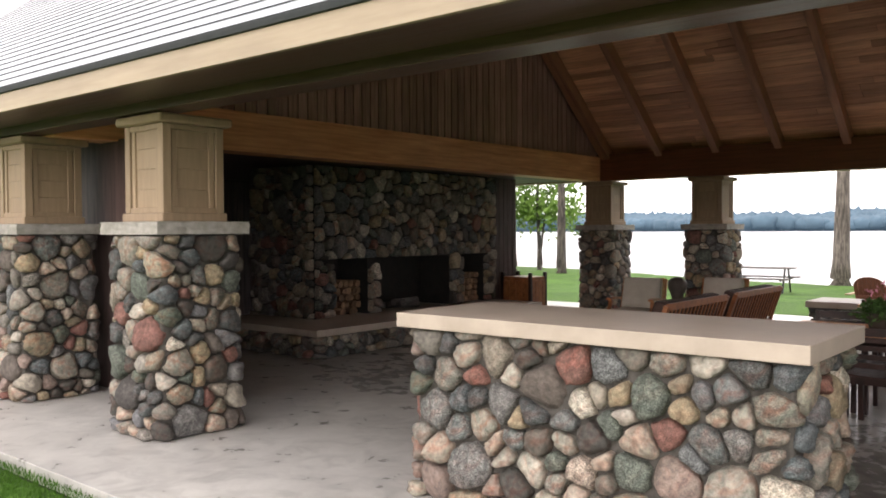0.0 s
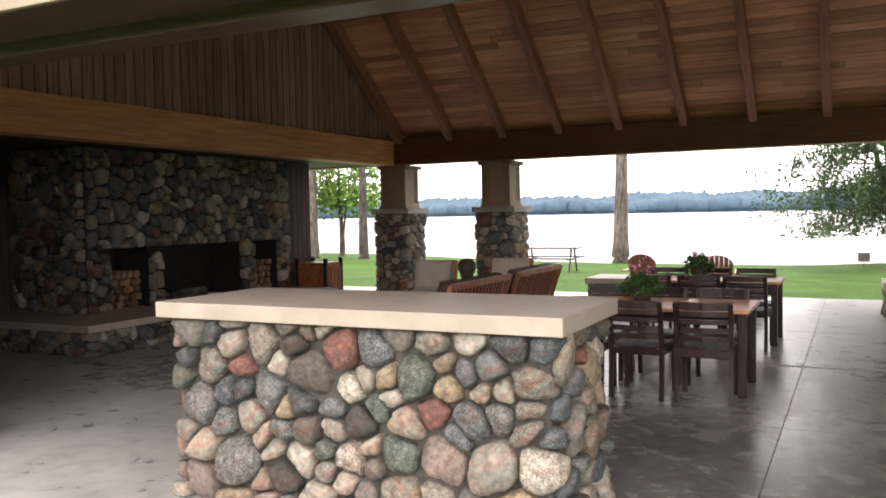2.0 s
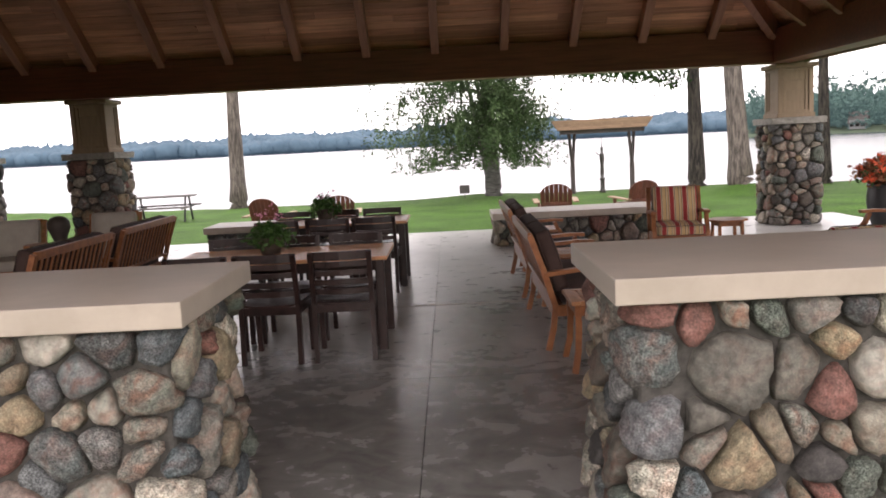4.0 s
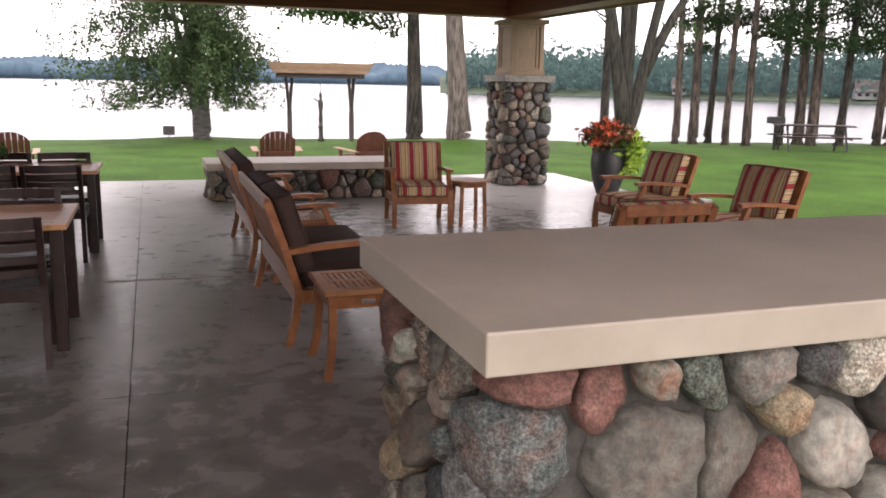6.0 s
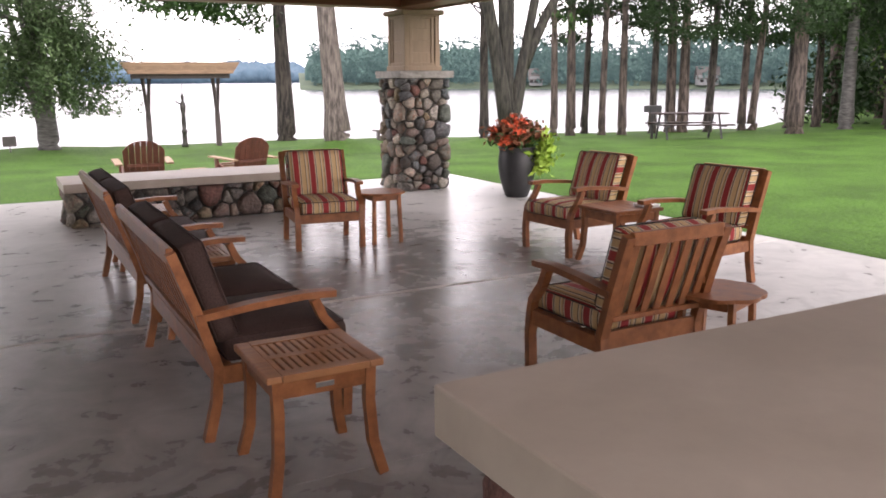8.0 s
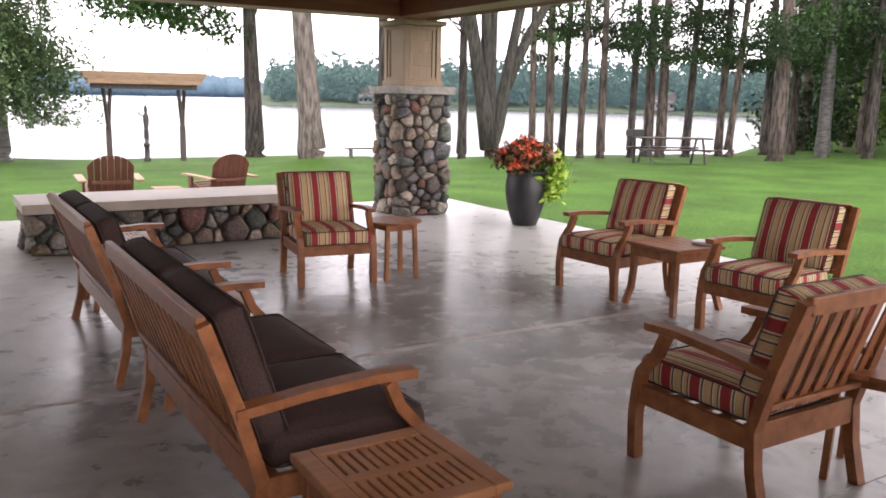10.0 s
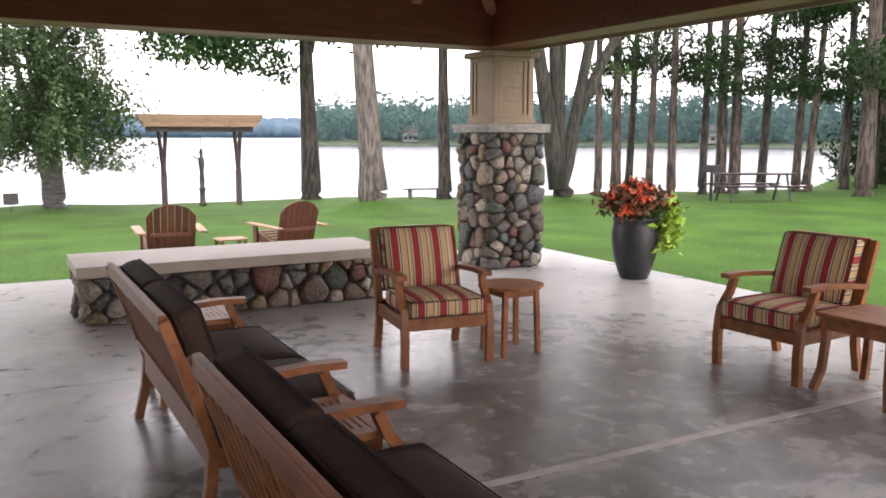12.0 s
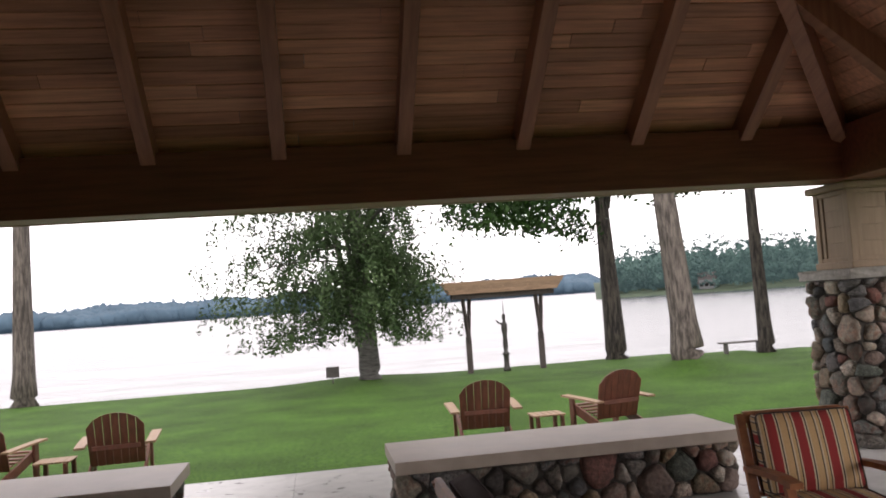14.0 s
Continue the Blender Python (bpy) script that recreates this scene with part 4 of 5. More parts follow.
def build_ceiling():
    verts, faces = [], []
    rnd = random.Random(8)

    def board(p0, p1, q0, q1):
        """A thin board between lower edge p0-p1 and upper edge q0-q1."""
        o = len(verts)
        for p in (p0, p1, q1, q0):
            verts.append(p)
        for p in (p0, p1, q1, q0):
            verts.append((p[0], p[1], p[2] + 0.03))
        faces.extend([(o + 3, o + 2, o + 1, o), (o + 4, o + 5, o + 6, o + 7), (o, o + 1, o + 5, o + 4), (o + 1, o + 2, o + 6, o + 5), (o + 2, o + 3, o + 7, o + 6), (o + 3, o, o + 4, o + 7)])
    step, gap = 0.105, 0.007
    d = -0.35
    while d < 5.25:
        e = min(d + step - gap, 5.26)
        z0, z1 = SPRING + PITCH * d, SPRING + PITCH * e
        for side in (0, 1):
            y0, y1 = (IN_N - d, IN_N - e) if side == 0 else (IN_S + d, IN_S + e)
            x = -8.30
            end0, end1 = IN_E - d, IN_E - e
            while x < end1 - 0.02:
                nx = min(x + rnd.uniform(1.6, 3.4), end0)
                last = nx >= end1 - 0.4
                a1, b1 = (end0, end1) if last else (nx - 0.004, nx - 0.004)
                j = rnd.uniform(-0.003, 0.003)
                board((x, y0, z0 + j), (a1, y0, z0 + j), (x, y1, z1 + j), (b1, y1, z1 + j))
                if last:
                    break
                x = nx
        j = rnd.uniform(-0.003, 0.003)
        board((IN_E - d, IN_S + d, z0 + j), (IN_E - d, IN_N - d, z0 + j), (IN_E - e, IN_S + e, z1 + j), (IN_E - e, IN_N - e, z1 + j))
        d += step
    tagged(raw("ceiling", verts, faces, DECK), "brown tongue-and-groove boards under the hipped roof", "ceiling", kind="structure")
    # Dark board colour puts the alcove's shade into its ceiling.
    solid("ceiling_west", -13.9, -8.67, 4.81, 15.31, 2.56, 2.64, DARKBOARD, "flat boarded ceiling over the fireplace, coloured dark for shade", "ceiling", 0)


build_ceiling()


def build_frame():
    fr = thing("roof_frame", (0, 0, 0), "stained rafters and hip rafters under the roof", "roof frame", kind="structure")
    drop = 0.125
    ridge_x = IN_E - (IN_N - RIDGE_Y)
    zr = SPRING + PITCH * (IN_N - RIDGE_Y) - drop
    x = 3.55
    while x > -8.3:
        d = min(IN_N - RIDGE_Y, IN_E - x)
        for y0, s in ((IN_N, -1), (IN_S, 1)):
            part("rafter", bar((x, y0 - s * 0.24, SPRING - drop - 0.24 * PITCH), (x, y0 + s * d, SPRING - drop + PITCH * d), 0.125, 0.20, 0.006), RAFTER, fr)
        x -= 1.066
    y = 14.2
    while y > 5.5:
        d = min(IN_N - y, y - IN_S)
        part("rafter", bar((IN_E + 0.24, y, SPRING - drop - 0.24 * PITCH), (IN_E - d, y, SPRING - drop + PITCH * d), 0.125, 0.20, 0.006), RAFTER, fr)
        y -= 1.087
    for y0 in (IN_N, IN_S):
        part("hip_rafter", bar((IN_E + 0.1, y0 + (0.1 if y0 > 10 else -0.1), SPRING - 0.16 - 0.08), (ridge_x, RIDGE_Y, zr - 0.04), 0.13, 0.27, 0.006), RAFTER, fr)
    part("ridge_beam", box(((-8.3 + ridge_x) / 2, RIDGE_Y, zr - 0.05), (ridge_x + 8.3, 0.13, 0.34), 0.006), RAFTER, fr)
    part("end_rafter", bar((-8.24, IN_N + 0.24, SPRING - drop - 0.24 * PITCH), (-8.24, RIDGE_Y, zr), 0.125, 0.20, 0.006), RAFTER, fr)
    part("end_rafter", bar((-8.24, IN_S - 0.24, SPRING - drop - 0.24 * PITCH), (-8.24, RIDGE_Y, zr), 0.125, 0.20, 0.006), RAFTER, fr)


build_frame()


def build_roof():
    ro = thing("roof", (0, 0, 0), "grey shingled hipped roof with tan fascia boards", "roof", kind="structure")
    n = 47
    run = RIDGE_Y - EAVE_S
    step = run / n
    for side in (0, 1, 2):
        verts, faces = [], []
        for k in range(n):
            d0, d1 = k * step, (k + 1) * step + 0.03
            z0, z1 = EAVE_Z + PITCH * d0, EAVE_Z + PITCH * d1
            lift = 0.013
            if side < 2:
                y0, y1 = (EAVE_S + d0, EAVE_S + d1) if side == 0 else (EAVE_N - d0, EAVE_N - d1)
                q = [(-14.0, y0), (EAVE_E - d0, y0), (EAVE_E - d1, y1), (-14.0, y1)]
            else:
                q = [(EAVE_E - d0, EAVE_S + d0), (EAVE_E - d0, EAVE_N - d0), (EAVE_E - d1, EAVE_N - d1), (EAVE_E - d1, EAVE_S + d1)]
            o = len(verts)
            verts += [(*q[0], z0 + lift), (*q[1], z0 + lift), (*q[2], z1), (*q[3], z1), (*q[0], z0 - 0.02), (*q[1], z0 - 0.02), (*q[2], z1 - 0.04), (*q[3], z1 - 0.04)]
            faces += [(o, o + 1, o + 2, o + 3), (o + 4, o + 5, o + 1, o), (o + 7, o + 6, o + 5, o + 4), (o + 5, o + 6, o + 2, o + 1), (o + 7, o + 4, o, o + 3), (o + 6, o + 7, o + 3, o + 2)]
        courses = raw("shingle_courses", verts, faces, SHINGLE, ro)
        # Butt faces go near black to paint a shadow line under each course.
        courses.data.materials.append(DRIP_AND_SHADOW)
        for k in range(n):
            courses.data.polygons[6 * k + 1].material_index = 1
    zb, zt = 2.59, 2.735
    for nm, m, (a, b) in (("fascia", FASCIA, (zb, zt)), ("drip_edge", DRIP_AND_SHADOW, (zt, 2.775))):
        o = 0.0 if nm == "fascia" else 0.02
        solid(nm, -14.0, EAVE_E + o, EAVE_S - o, EAVE_S + 0.035, a, b, m, "", "", 0.004, ro)
        solid(nm, -14.0, EAVE_E + o, EAVE_N - 0.035, EAVE_N + o, a, b, m, "", "", 0.004, ro)
        solid(nm, EAVE_E - 0.035, EAVE_E + o, EAVE_S + 0.036, EAVE_N - 0.036, a, b, m, "", "", 0.004, ro)
    # Soffits take the darkened beam tones in place of eave shade.
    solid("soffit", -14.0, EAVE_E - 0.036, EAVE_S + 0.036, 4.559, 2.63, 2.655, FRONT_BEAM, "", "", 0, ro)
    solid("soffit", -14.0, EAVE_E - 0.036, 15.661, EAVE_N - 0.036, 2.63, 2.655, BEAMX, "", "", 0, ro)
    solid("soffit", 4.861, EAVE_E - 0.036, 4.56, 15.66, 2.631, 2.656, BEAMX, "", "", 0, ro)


build_roof()


def boarded_wall(name, x0, x1, y0, y1, z0, z1, label, face):
    w = thing(name, (0, 0, 0), label, "wall", kind="structure")
    solid("backing", x0, x1, y0, y1, z0, z1, DARKBOARD, "", "", 0, w)
    y = y0
    while y < y1 - 0.05:
        e = min(y + 0.14, y1)
        solid("board", face, face + 0.022, y + 0.006, e - 0.006, z0, z1, DARKBOARD, "", "", 0.003, w)
        y += 0.14


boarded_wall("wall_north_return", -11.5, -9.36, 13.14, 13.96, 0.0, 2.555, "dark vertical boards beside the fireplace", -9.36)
# Assumed back wall; its dark colour stands in for the unlit room.
boarded_wall("wall_west", -13.4, -13.2, 3.9, 15.6, 0.0, 2.555, "assumed back wall behind the fireplace, coloured dark for the unlit room", -13.2)


# Assumed wall, run further east to block daylight from the fireplace's side.
solid("wall_alcove_south", -13.2, -7.0, 5.45, 5.65, 0.0, 2.555, DARKBOARD, "assumed dark wall that keeps daylight off the fireplace side", "wall", 0)


# ---- lounge furniture ----
def piping(c, s, m, z):
    """A thin corded edge round a cushion."""
    pts = []
    hx, hy, r = s[0] / 2 * 0.992, s[1] / 2 * 0.992, 0.03
    for k in range(4):
        sx, sy = ((1, -1), (1, 1), (-1, 1), (-1, -1))[k]
        for a in (0, 30, 60, 90):
            w = radians(-90 + 90 * k + a)
            pts.append(Vector((sx * (hx - r) + r * math.cos(w), sy * (hy - r) + r * math.sin(w), z)))
    mm = Matrix.Translation(c) @ (m or Matrix())
    bm = bmesh.new()
    rings = []
    for k, p in enumerate(pts):
        d = (pts[(k + 1) % len(pts)] - pts[k - 1]).normalized()
        out = d.cross(Vector((0, 0, 1)))
        rings.append([bm.verts.new(mm @ (p + out * 0.0045 * math.cos(a) + Vector((0, 0, 0.0045 * math.sin(a))))) for a in (0, 1.571, 3.142, 4.712)])
    for k in range(len(rings)):
        a, b = rings[k], rings[(k + 1) % len(rings)]
        for j in range(4):
            bm.faces.new((a[j], a[(j + 1) % 4], b[(j + 1) % 4], b[j]))
    return bm


def lounge_seat(name, at, rz, width, n, cloth, wood, label, category, group):
    """A slat-backed lounge seat with loose cushions; it faces -y."""
    t = thing(name, at, label, category, group, rz)
    hw = width / 2 - 0.04
    for sx in (-1, 1):
        x = sx * hw
        part("front_leg", chain([(x, -0.315, 0), (x, -0.325, 0.20), (x, -0.31, 0.345)], 0.052, 0.045), wood, t)
        part("arm_support", chain([(x, -0.312, 0.34), (x, -0.30, 0.40), (x, -0.215, 0.50), (x, -0.175, 0.592)], 0.048, 0.042), wood, t)
        part("back_leg", chain([(x, 0.345, 0), (x, 0.30, 0.18), (x, 0.285, 0.34), (x, 0.36, 0.60), (x, 0.455, 0.872)], 0.05, 0.045), wood, t)
        part("armrest", chain([(x, -0.275, 0.612), (x, -0.12, 0.618), (x, 0.12, 0.602), (x, 0.365, 0.575)], 0.07, 0.032, up=(0, 0, 1)), wood, t)
        part("side_rail", box((x, -0.01, 0.30), (0.03, 0.58, 0.085), 0.004), wood, t)
    part("front_rail", box((0, -0.315, 0.30), (2 * hw - 0.05, 0.03, 0.085), 0.004), wood, t)
    part("back_rail", box((0, 0.29, 0.315), (2 * hw - 0.05, 0.03, 0.11), 0.004), wood, t)
    part("top_rail", bar((-hw + 0.02, 0.452, 0.855), (hw - 0.02, 0.452, 0.855), 0.032, 0.07, 0.006), wood, t)
    part("lower_back_rail", bar((-hw + 0.02, 0.315, 0.44), (hw - 0.02, 0.315, 0.44), 0.05, 0.026, 0.004), wood, t)
    k = int(width / 0.088) if n == 1 else int(width / 0.1)
    slat = 0.046 if n == 1 else 0.036
    for j in range(k):
        x = -hw + 0.06 + (2 * hw - 0.12) * j / (k - 1)
        part("back_slat", bar((x, 0.318, 0.45), (x, 0.447, 0.84), 0.010, slat, 0.002, None, (1, 0, 0)), wood, t)
    for j in range(5):
        part("seat_slat", box((0, -0.24 + j * 0.12, 0.325), (2 * hw - 0.06, 0.06, 0.016), 0.002, segs=1), wood, t)
    cw = (2 * hw - 0.06) / n
    for j in range(n):
        x = -hw + 0.03 + cw * (j + 0.5)
        tilt = pose(0, 0, 0, 72.5, 0, 0)
        for nm, c, s, m, puff, side in (("seat_cushion", (x, -0.055, 0.402), (cw - 0.006, 0.575, 0.135), None, 0.22, STRIPE_SEAT_SIDE),
                                        ("back_cushion", (x, 0.288, 0.664 if n == 1 else 0.668), (cw - 0.008, 0.45 if n == 1 else 0.465, 0.125), tilt, 0.3, STRIPE_BACK_SIDE)):
            cu = part(nm, cushion(c, s, m, puff, j + at[0] + puff), cloth, t, smooth=True)
            if cloth is STRIPE:
                cu.data.materials.append(side)
                for f in cu.data.polygons:
                    f.material_index = 1 if abs(f.normal.x) > 0.75 else 0
            for q in (-1, 1):
                part("piping", piping(c, s, m, q * 0.40 * s[2]), PIPING if cloth is STRIPE else cloth, cu, "dark piping" if cloth is STRIPE else "", smooth=True)
    return t


ARMCHAIR = "teak lounge chair with red-tan striped cushions"
for x, y, r, extra in ((2.19, 12.38, -8, " beside a round table"), (4.15, 10.93, -86, " facing the sofas"), (4.18, 9.43, -85, " beside a square table"), (2.22, 8.05, 180, " and slatted back")):
    lounge_seat("lounge_chair", (x, y, 0), r, 0.70, 1, STRIPE, TEAK, ARMCHAIR + extra, "armchair", "striped lounge chairs")
for x, y, r, lab in ((0.445, 9.05, 90, "teak sofa with dark brown cushions and a slatted back"), (0.45, 11.17, 90, "teak sofa with dark brown cushions beside the seat wall"),
                     (-4.33, 9.42, -90, "teak sofa with brown cushions by the fireplace"), (-4.33, 11.25, -90, "teak sofa with brown cushions facing the fireplace")):
    lounge_seat("sofa", (x, y, 0), r, 1.63, 2, BROWN_CLOTH, TEAK, lab, "sofa", "teak sofas")
for x, y in ((-5.95, 12.1), (-4.98, 12.75)):
    lounge_seat("lounge_chair", (x, y, 0), 8, 0.70, 1, BEIGE_CLOTH, TEAK, "teak lounge chair with beige cushions near the fireplace", "armchair", "beige lounge chairs")


def slat_table(at, rz=0, size=0.47, h=0.495, wood=TEAK_PALE, slats=True, label="honey teak side table with a slatted top"):
    t = thing("side_table", at, label, "side table", "side tables", rz)
    s = size / 2
    # Legs and aprons take the darker teak to imitate shade under the top.
    for sx in (-1, 1):
        for sy in (-1, 1):
            part("leg", chain([(sx * (s - 0.01), sy * (s - 0.01), 0), (sx * (s - 0.04), sy * (s - 0.04), 0.14), (sx * (s - 0.05), sy * (s - 0.05), 0.32), (sx * (s - 0.045), sy * (s - 0.045), h - 0.03)], 0.042, 0.042), TEAK, t)
    for a in range(4):
        bm = box((0, -s + 0.045, h - 0.075), (size - 0.13, 0.022, 0.07), 0.003)
        bm.transform(pose(0, 0, 0, 0, 0, 90 * a))
        part("apron", bm, TEAK, t)
        bm = box((0, -s + 0.03, h - 0.016), (size if a % 2 else size - 0.123, 0.062, 0.03), 0.006 if a % 2 else 0.002)
        bm.transform(pose(0, 0, 0, 0, 0, 90 * a))
        part("top_edge", bm, wood, t)
    if slats:
        part("mid_rail", box((0, 0, h - 0.016), (size - 0.12, 0.05, 0.026), 0.003), wood, t)
        for j in range(11):
            x = -s + 0.075 + (size - 0.15) * j / 10
            part("slat", box((x, 0, h - 0.013), (0.026, size - 0.118, 0.018), 0.003, segs=1), wood, t)
        part("name_plate", box((0.0, -s + 0.031, h - 0.075), (0.075, 0.006, 0.02), 0.001), BRASS, t, "small metal plate")
    else:
        for j in range(4):
            part("plank", box((-s + 0.106 + j * (size - 0.212) / 3, 0, h - 0.014), ((size - 0.125) / 4, size - 0.12, 0.024), 0.002, segs=1), wood, t)
    return t


slat_table((0.43, 7.85, 0), size=0.48)
slat_table((0.47, 10.12, 0), label="honey teak side table between two sofas")
slat_table((0.48, 12.27, 0), label="honey teak side table at the end of a sofa")
slat_table((4.13, 10.25, 0), 0, 0.52, 0.50, TEAK, False, "square teak table with curved legs between two chairs")


def round_table(at, rz=0):
    t = thing("round_table", at, "small teak table with a scalloped round top", "side table", "side tables", rz)
    bm = bmesh.new()
    n = 48
    lo, hi = [], []
    for k in range(n):
        a = 2 * math.pi * k / n
        r = 0.225 + 0.016 * abs(math.sin(4 * a))
        lo.append(bm.verts.new((r * math.cos(a), r * math.sin(a), 0.483)))
        hi.append(bm.verts.new((r * math.cos(a), r * math.sin(a), 0.503)))
    for k in range(n):
        bm.faces.new((lo[k], lo[(k + 1) % n], hi[(k + 1) % n], hi[k]))
    bm.faces.new(hi)
    bm.faces.new(lo[::-1])
    part("tabletop", bm, TEAK, t)
    for k in range(4):
        a = math.pi / 4 + k * math.pi / 2
        part("leg", chain([(0.205 * math.cos(a), 0.205 * math.sin(a), 0), (0.185 * math.cos(a), 0.185 * math.sin(a), 0.483)], 0.036, 0.03), TEAK, t)
        bm = box((0, -0.13, 0.452), (0.22, 0.02, 0.055), 0.003)
        bm.transform(pose(0, 0, 0, 0, 0, 90 * k))
        part("apron", bm, TEAK, t)


round_table((2.73, 12.18, 0))
round_table((2.64, 7.72, 0), 20)
round_table((-5.40, 12.30, 0), 10)


def small_things():
    b = thing("book", (4.28, 10.08, 0.50), "closed cream book lying on a teak table", "book", rz=15)
    part("cover", box((0, 0, 0.003), (0.13, 0.19, 0.005), 0.001), BEIGE_CLOTH, b)
    part("page_block", box((0.002, 0, 0.014), (0.122, 0.18, 0.016), 0.001), WHITE, b)
    part("cover", box((0, 0, 0.025), (0.13, 0.19, 0.005), 0.001), WHITE, b)
    v = thing("vase", (-5.40, 12.30, 0.503), "dark round-topped vase on a small table", "vase")
    part("body", lathe([(0.07, 0), (0.09, 0.05), (0.075, 0.12), (0.10, 0.20), (0.135, 0.28), (0.13, 0.36), (0.09, 0.41), (0.02, 0.43)], 20), CLAY, v, smooth=True)
    # Made-up chest shape for a wooden piece that looks like a bench end.
    c = thing("storage_chest", (-9.01, 13.74, 0), "reddish brown wooden piece beside the fireplace", "chest")
    part("body", box((0, 0, 0.38), (0.62, 0.50, 0.76), 0.008), TEAK, c)
    for sx in (-1, 1):
        for sy in (-1, 1):
            part("corner_post", box((sx * 0.30, sy * 0.24, 0.42), (0.06, 0.06, 0.84), 0.008), TEAK_DARK, c)
    for k in range(4):
        part("panel_board", box((-0.21 + k * 0.14, -0.256, 0.38), (0.13, 0.02, 0.62), 0.004), TEAK, c)
        part("panel_board", box((0.316, -0.165 + k * 0.11, 0.38), (0.02, 0.10, 0.62), 0.004), TEAK, c)


small_things()


# ---- dining furniture ----
def dining_chair():
    """A slat-backed chair that faces +y, its back towards -y."""
    t = thing("dining_chair", (0, 0, -50), "dark teak dining chair with a slatted seat and back", "chair", "chairs round the dining tables")
    for sx in (-1, 1):
        x = sx * 0.215
        part("back_leg", chain([(x, -0.225, 0), (x, -0.205, 0.25), (x, -0.205, 0.45), (x, -0.23, 0.64), (x, -0.275, 0.832)], 0.036, 0.04), TEAK_DARK, t)
        part("front_leg", chain([(x, 0.225, 0), (x, 0.215, 0.25), (x, 0.21, 0.43)], 0.04, 0.04), TEAK_DARK, t)
        part("side_rail", box((x, 0.0, 0.405), (0.026, 0.40, 0.06), 0.003), TEAK_DARK, t)
    part("front_rail", box((0, 0.21, 0.405), (0.40, 0.026, 0.06), 0.003), TEAK_DARK, t)
    part("back_rail", box((0, -0.205, 0.405), (0.40, 0.026, 0.06), 0.003), TEAK_DARK, t)
    for j in range(7):
        y = -0.19 + j * 0.066
        part("seat_slat", chain([(-0.225, y, 0.452), (-0.12, y, 0.441), (0, y, 0.437), (0.12, y, 0.441), (0.225, y, 0.452)], 0.056, 0.016, up=(0, 0, 1)), TEAK_DARK, t)
    for j, z in enumerate((0.535, 0.605, 0.675, 0.742, 0.805)):
        f = (z - 0.45) / 0.415
        y = -0.207 - 0.07 * f * f
        h = 0.042 if j < 4 else 0.065
        part("back_slat", chain([(-0.205, y, z), (-0.1, y - 0.025, z), (0, y - 0.033, z), (0.1, y - 0.025, z), (0.205, y, z)], h, 0.014, up=(0, 1, 0)), TEAK_DARK, t)
    return t


def dining_table(x0, x1, y0, y1):
    t = thing("dining_table", ((x0 + x1) / 2, (y0 + y1) / 2, 0), "rectangular teak dining table with a plank top", "dining table", "dining tables")
    L, W = x1 - x0, y1 - y0
    n = 8
    for k in range(n):
        part("plank", box((0, -W / 2 + 0.04 + (W - 0.08) * (k + 0.5) / n, 0.732), (L - 0.12, (W - 0.08) / n - 0.004, 0.024), 0.002, segs=1), TABLETOP, t)
    for s in (-1, 1):
        part("end_board", box((s * (L / 2 - 0.04), 0, 0.730), (0.08, W, 0.03), 0.004), TABLETOP, t)
        part("edge_board", box((0, s * (W / 2 - 0.02), 0.730), (L - 0.161, 0.04, 0.03), 0.004), TABLETOP, t)
        part("apron", box((0, s * (W / 2 - 0.08), 0.67), (L - 0.16, 0.025, 0.085), 0.003), TEAK_DARK, t)
        part("end_apron", box((s * (L / 2 - 0.08), 0, 0.67), (0.025, W - 0.2, 0.085), 0.003), TEAK_DARK, t)
        for q in (-1, 1):
            part("leg", box((s * (L / 2 - 0.065), q * (W / 2 - 0.065), 0.357), (0.068, 0.068, 0.714), 0.005), TEAK_DARK, t)


first = dining_chair()
first.matrix_basis = pose(-1.42, 8.46, 0, 0, 0, 2)
rows = ((-1.95, 8.45, -3), (-2.48, 8.46, 1), (-1.44, 9.17, 178), (-1.97, 9.16, 182), (-2.49, 9.17, 180),
        (-1.40, 11.26, -3), (-1.92, 11.28, 2), (-2.45, 11.26, 0), (-1.42, 11.98, 180), (-1.94, 11.97, 179), (-2.46, 11.98, 182))
for x, y, r in rows:
    copy_thing(first, pose(x, y, 0, 0, 0, r))
dining_table(-2.82, -1.09, 8.50, 9.36)
dining_table(-2.82, -1.08, 11.38, 12.22)


def table_plant(at, petal, seed, label):
    t = thing("potted_plant", at, label, "potted plant", "plants on the tables")
    part("pot", lathe([(0.075, 0), (0.095, 0.06), (0.11, 0.135), (0.118, 0.14), (0.10, 0.14), (0.09, 0.10)], 20), CLAY, t, smooth=True)
    leaf_cloud("foliage", [(0, 0, 0.20, 0.13, 0.13, 0.07, 420), (0, 0, 0.14, 0.17, 0.17, 0.05, 200)], LEAF, t, 0.032, seed, 0.5, 0.045, 8)
    leaf_cloud("blossom", [(0.02, 0, 0.32, 0.15, 0.15, 0.07, 50)], petal, t, 0.02, seed + 1, 0.0, 0.03, 5)


table_plant((-2.08, 8.98, 0.746), PINK_PETAL, 5, "bushy green plant with pink flowers on a table")
table_plant((-2.06, 11.90, 0.746), PINK_PETAL, 9, "leafy pot plant with deep pink flowers on a table")


